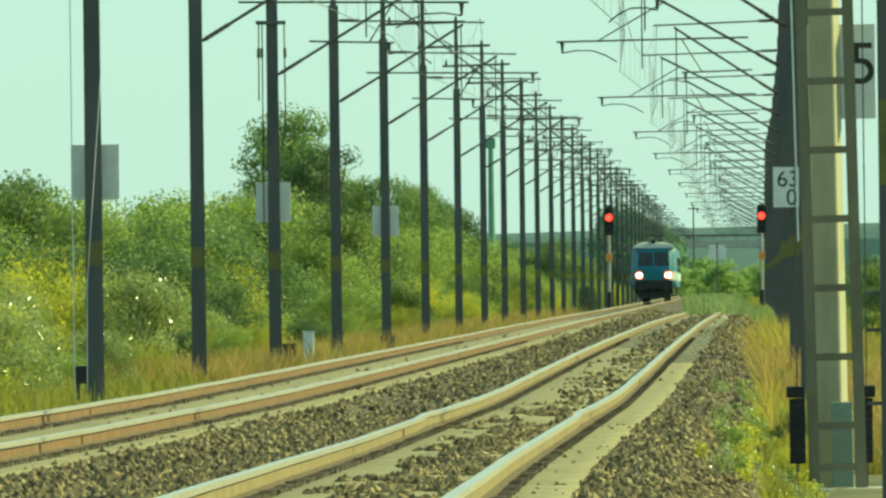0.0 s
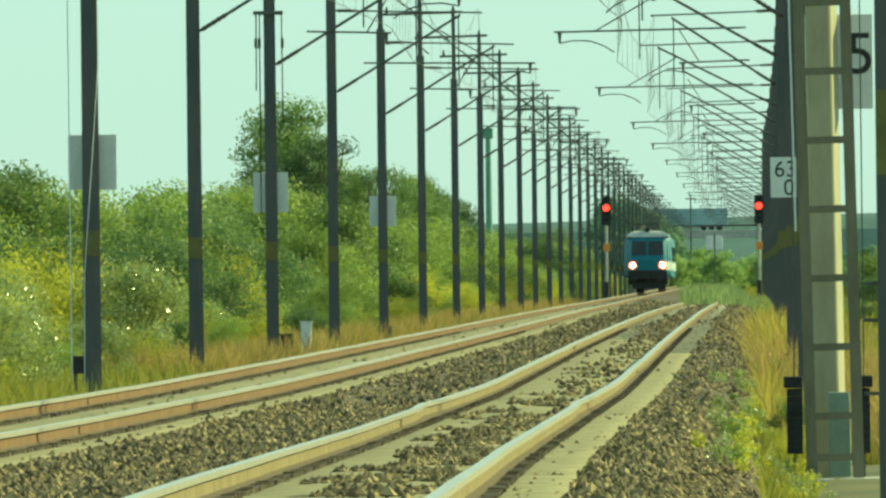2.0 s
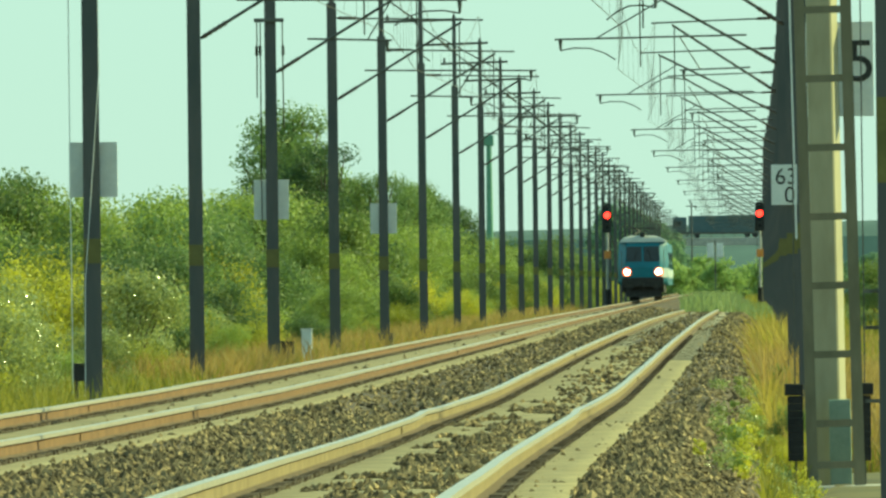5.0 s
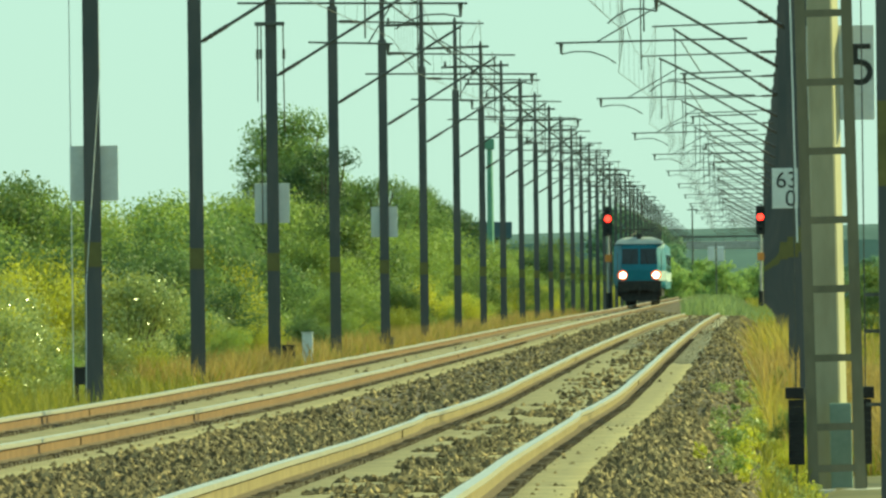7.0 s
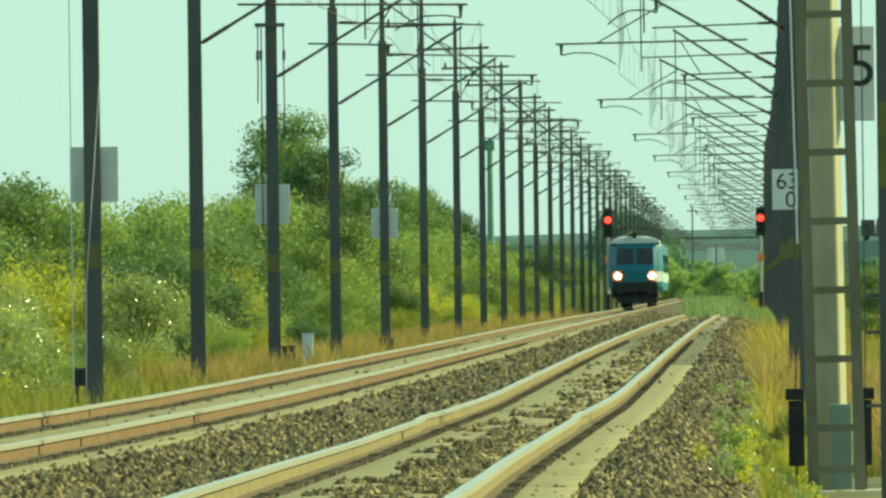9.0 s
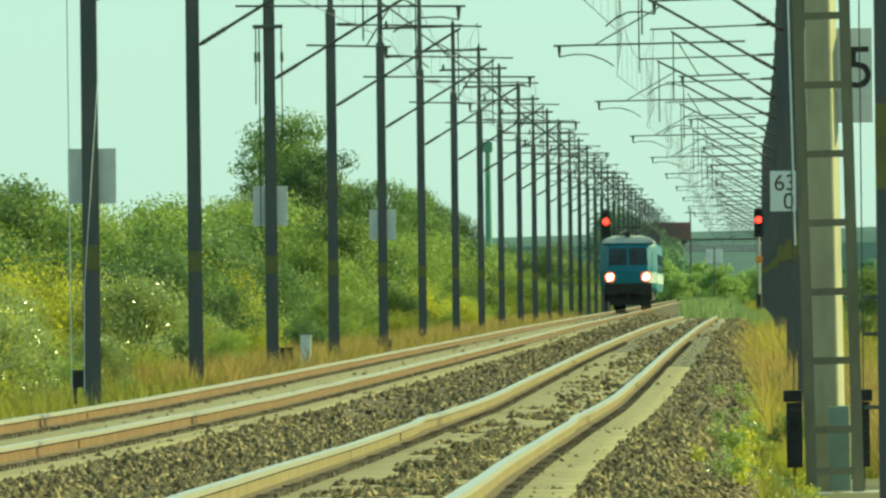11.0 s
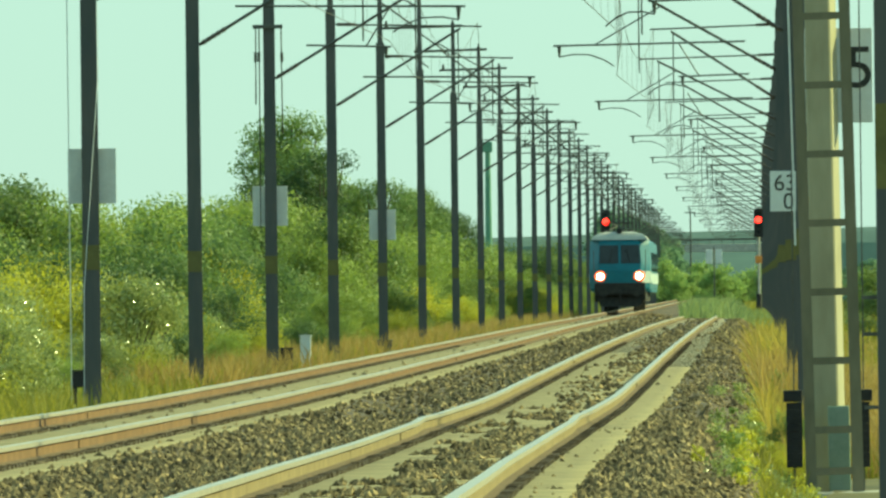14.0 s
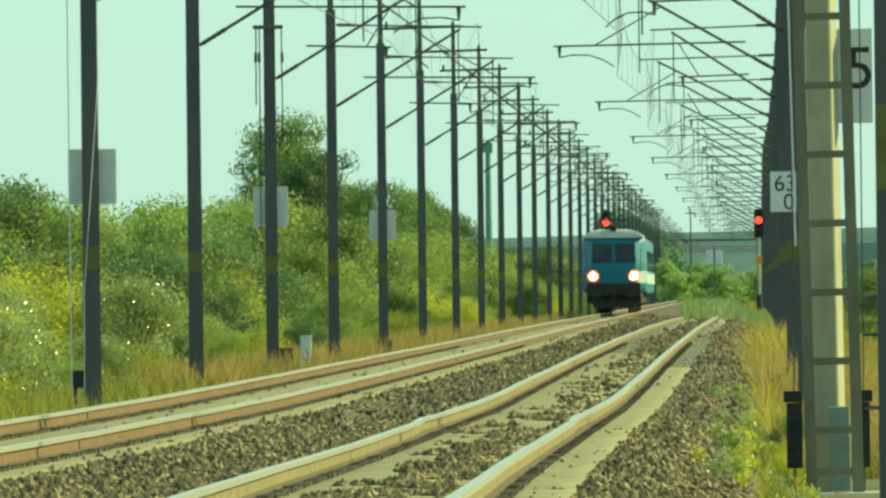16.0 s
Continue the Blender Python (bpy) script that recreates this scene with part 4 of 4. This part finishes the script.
blades("mast_foot_straw", 5000, verge(1.15, 3.2, 197, 340, 1.0), 0.75, 0.014, M_STRAW, "tall golden straw behind the masts", 14, land)
blades("near_dry_grass", 20000, verge(0.50, 8.5, 196, 700), 0.42, 0.012, M_STRAW, "dry straw-coloured grass beside the ballast", 6, land)


def stones(name, count, x0, x1, y0, y1, size, seed, skip):
    rng = np.random.default_rng(seed)
    base = np.array([(1, 0, 0), (-1, 0, 0), (0, 1, 0), (0, -1, 0), (0, 0, 1), (0, 0, -0.6)], dtype=float)
    tri = [(0, 2, 4), (2, 1, 4), (1, 3, 4), (3, 0, 4), (2, 0, 5), (1, 2, 5), (3, 1, 5), (0, 3, 5)]
    verts, faces = [], []
    ys = y0 + (y1 - y0) * rng.random(count) ** 1.4
    xs = x0 + (x1 - x0) * rng.random(count)
    for x, y in zip(xs, ys):
        if skip(x, rng):
            continue
        # stones lie in drifts on the dusty floor between the rails
        if abs(x - XR) < 0.7 and noise.noise((x * 1.6, y * 0.22, 4)) + 0.25 * noise.noise((x * 6, y * 1.1, 8)) < -0.04 + 0.25 * (x < XR - 0.1):
            continue
        s = size * (0.45 + 1.3 * rng.random() ** 2)
        q = base * (s * rng.uniform(0.6, 1.3, 3)) + rng.normal(0, s * 0.16, (6, 3))
        a = rng.uniform(0, math.pi)
        c, d = math.cos(a), math.sin(a)
        bx, bz = bend(x, y)
        z = bed_z(x, y) + bz + s * 0.25 + (0.014 if abs(x - XR) < 0.7 else 0)
        n = len(verts)
        for p in q:
            verts.append((x + bx + p[0] * c - p[1] * d, y + p[0] * d + p[1] * c, z + p[2] * 0.8))
        faces += [(n + i, n + j, n + k) for i, j, k in tri]
    ob = mesh_object(name, verts, faces, [M_STONE])
    tagged(ob, "loose crushed stones of the ballast", "ballast stones", kind="stuff")


off_rail = lambda x: any(abs(x - c - s * 0.753) < 0.12 for c in (XL, XR) for s in (-1, 1))
sandy = lambda x: any(a < x - c < b for c in (XL, XR) for a, b in ((-0.70, -0.42 if c == XR else 0.7), (0.80, 1.27)))
bare = lambda x, rng: off_rail(x) or (sandy(x) and rng.random() > 0.07)
stones("ballast_stones", 60000, -5.2, 0.60, 84, 200, 0.029, 1, bare)
stones("mid_ballast_stones", 30000, -8.4, 0.60, 180, 480, 0.036, 2, bare)
stones("shoulder_stones", 9000, -0.75, 0.60, 440, 1150, 0.065, 12, bare)
stones("far_ballast_stones", 12000, -8.4, 0.60, 440, 1000, 0.055, 7, bare)


def weeds(name, n, count, size, material, label, seed):
    """Low leafy weeds in uneven tufts on the shoulder of the ballast."""
    rng = random.Random(seed)
    tufts = []
    for _ in range(n):
        y = rng.uniform(150, 400)
        x = rng.triangular(-0.38, 0.90, 0.65) + 0.12 * max(0, (y - 250) / 100)
        r = rng.uniform(0.03, 0.12)
        tufts.append((x, y, land(x, y) + r * 0.5, r))
    ob = new(name, leaf_mesh(name, tufts, count, size, material, seed))
    tagged(ob, label, "weeds", kind="stuff")


weeds("shoulder_weeds", 130, 9500, 0.024, LEAF[2], "yellow-green leafy weeds on the ballast shoulder", 31)
weeds("pale_weeds", 140, 11000, 0.020, LEAF[3], "pale glinting weeds on the ballast shoulder", 32)
weeds("green_weeds", 30, 2600, 0.026, LEAF[0], "fresh green weeds on the ballast shoulder", 33)


# ---- distance ----
def build_hills():
    verts, faces = [], []
    n = 120
    for i in range(n + 1):
        x = -2600 + 5200 * i / n
        h = 14 + 7 * noise.noise((x / 400, 0, 0)) + 3 * noise.noise((x / 60, 2, 0))
        verts += [(x, 4300, -6), (x, 4400, h * 0.8), (x, 4700, h), (x, 5000, -8)]
    for i in range(n):
        for j in range(3):
            a = i * 4 + j
            faces.append((a, a + 4, a + 5, a + 1))
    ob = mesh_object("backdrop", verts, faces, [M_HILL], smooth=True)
    tagged(ob, "low wooded rise on the horizon, haze painted into its blue-green", "hills", kind="structure")


build_hills()


# ---- the road that crosses over the line far away ----
ROAD_Y, ROAD_Z = 3050.0, 7.25


def build_road():
    """Two grassy embankments and a bridge deck on piers over the railway."""
    for name, xs in (("road_embankment", (-420, -300, -200, -120, -60, -17)), ("road_embankment", (9, 60, 140, 260, 420))):
        verts, faces = [], []
        for x in xs:
            j = 1.5 * noise.noise((x / 30, 1, 0))
            for dy, z in ((-26 + j, -4.5), (-6.5, ROAD_Z), (6.5, ROAD_Z), (26, -4.5)):
                verts.append((x, ROAD_Y + dy, z))
        for i in range(len(xs) - 1):
            for k in range(3):
                a = i * 4 + k
                faces.append((a, a + 4, a + 5, a + 1))
        n = len(verts) - 4
        faces += [(0, 1, 2, 3), (n, n + 1, n + 2, n + 3)]
        # shares the hill's blue-green, with the haze in its colour
        tagged(mesh_object(name, verts, faces, [M_HILL]), "grassy embankment that carries a road, in a painted haze tint", "embankment", kind="structure")
    bridge = thing("road_bridge", pose(-4, ROAD_Y, 0), "grey concrete road bridge over the railway", "bridge")
    bm = B()
    box(bm, -14, 14, -6.2, 6.2, ROAD_Z - 1.3, ROAD_Z, 0.05)
    part("deck", bm, M_CONC, bridge)
    for x in (-9, 8):
        bm = B()
        box(bm, x - 0.6, x + 0.6, -5, 5, -4.5, ROAD_Z - 1.3, 0.05)
        part("pier", bm, M_CONC, bridge)
    for q in (-5.9, 5.9):
        bm = B()
        box(bm, -14, 14, q - 0.06, q + 0.06, ROAD_Z + 0.65, ROAD_Z + 0.95)
        for x in range(-13, 14, 2):
            box(bm, x - 0.05, x + 0.05, q - 0.05, q + 0.05, ROAD_Z, ROAD_Z + 0.66)
        part("guard_rail", bm, M_STEEL, bridge)
    for x, y, h in ((-6.3, 2330, 12.5), (-15.5, 2500, 12.0)):
        p = thing("far_pole", pose(x, y, zt(y) - 1.0), "thin dark pole far along the line", "pole", "far poles")
        bm = B()
        rod(bm, (0, 0, 0), (0, 0, h), 0.13, 0.09, n=8)
        part("shaft", bm, M_STEEL, p)
        bm = B()
        box(bm, -0.7, 0.7, -0.05, 0.05, h - 0.6, h - 0.45)
        part("crossarm", bm, M_STEEL, p)


build_road()


def truck(length, paint, cab_paint, label):
    """A lorry heading to -x; its origin lies on the road under its middle."""
    t = thing("truck", pose(0, ROAD_Y, ROAD_Z), label, "truck", "trucks on the far road")
    h = length / 2
    bm = B()
    box(bm, -h + 2.6, h, -1.25, 1.25, 0.95, 3.75, 0.06)
    part("trailer", bm, paint, t)
    bm = B()
    box(bm, -h, -h + 2.3, -1.22, 1.22, 0.75, 3.55, 0.18)
    cab = part("cab", bm, cab_paint, t)
    bm = B()
    box(bm, -h + 0.35, -h + 1.3, -1.235, -1.222, 2.0, 2.8)
    part("side_window", bm, M_GLASS, cab)
    bm = B()
    box(bm, -h + 0.3, h - 0.4, -0.5, 0.5, 0.75, 1.04)
    part("chassis", bm, M_BLACK, t)
    for x in (-h + 0.9, -h + 4.0, h - 4.0, h - 2.7, h - 1.4):
        bm = B()
        for q in (-1.0, 1.0):
            rod(bm, (x, q - 0.15, 0.5), (x, q + 0.15, 0.5), 0.5, n=14)
        rod(bm, (x, -1, 0.5), (x, 1, 0.5), 0.08)
        part("wheelset", bm, M_BLACK, t)
    return t


TRUCKS = [
    (truck(16.5, M_TRAILER, M_BLACK, "long truck with a pale blue-grey trailer and dark cab"), 1.5, 0.6),
    (truck(16.5, M_DARKBLUE, M_DARKBLUE, "long dark blue-grey truck on the far road"), 6.4, -33.8),
    (truck(15.5, M_MAROON, M_STEEL, "truck with a dull maroon trailer on the far road"), 12.0, -37.8),
]


# ---- what moves ----
def motions():
    for k, ob in enumerate([TRAIN] + COACHES):
        rows = []
        for t in (0, 2, 4, 6, 8, 10, 12, 14, 16):
            y = 1265 - 23.2 * t + (0 if k == 0 else 18.4 + 25.0 * (k - 1))
            rows.append((t, pose(XL, y, zt(y) + LOW)))
        walk(ob, rows)
    for ob, t0, x0 in TRUCKS:
        walk(ob, [(t, pose(x0 - 21.9 * (t - t0), ROAD_Y, ROAD_Z)) for t in (0, 4, 8, 12, 16)])


motions()
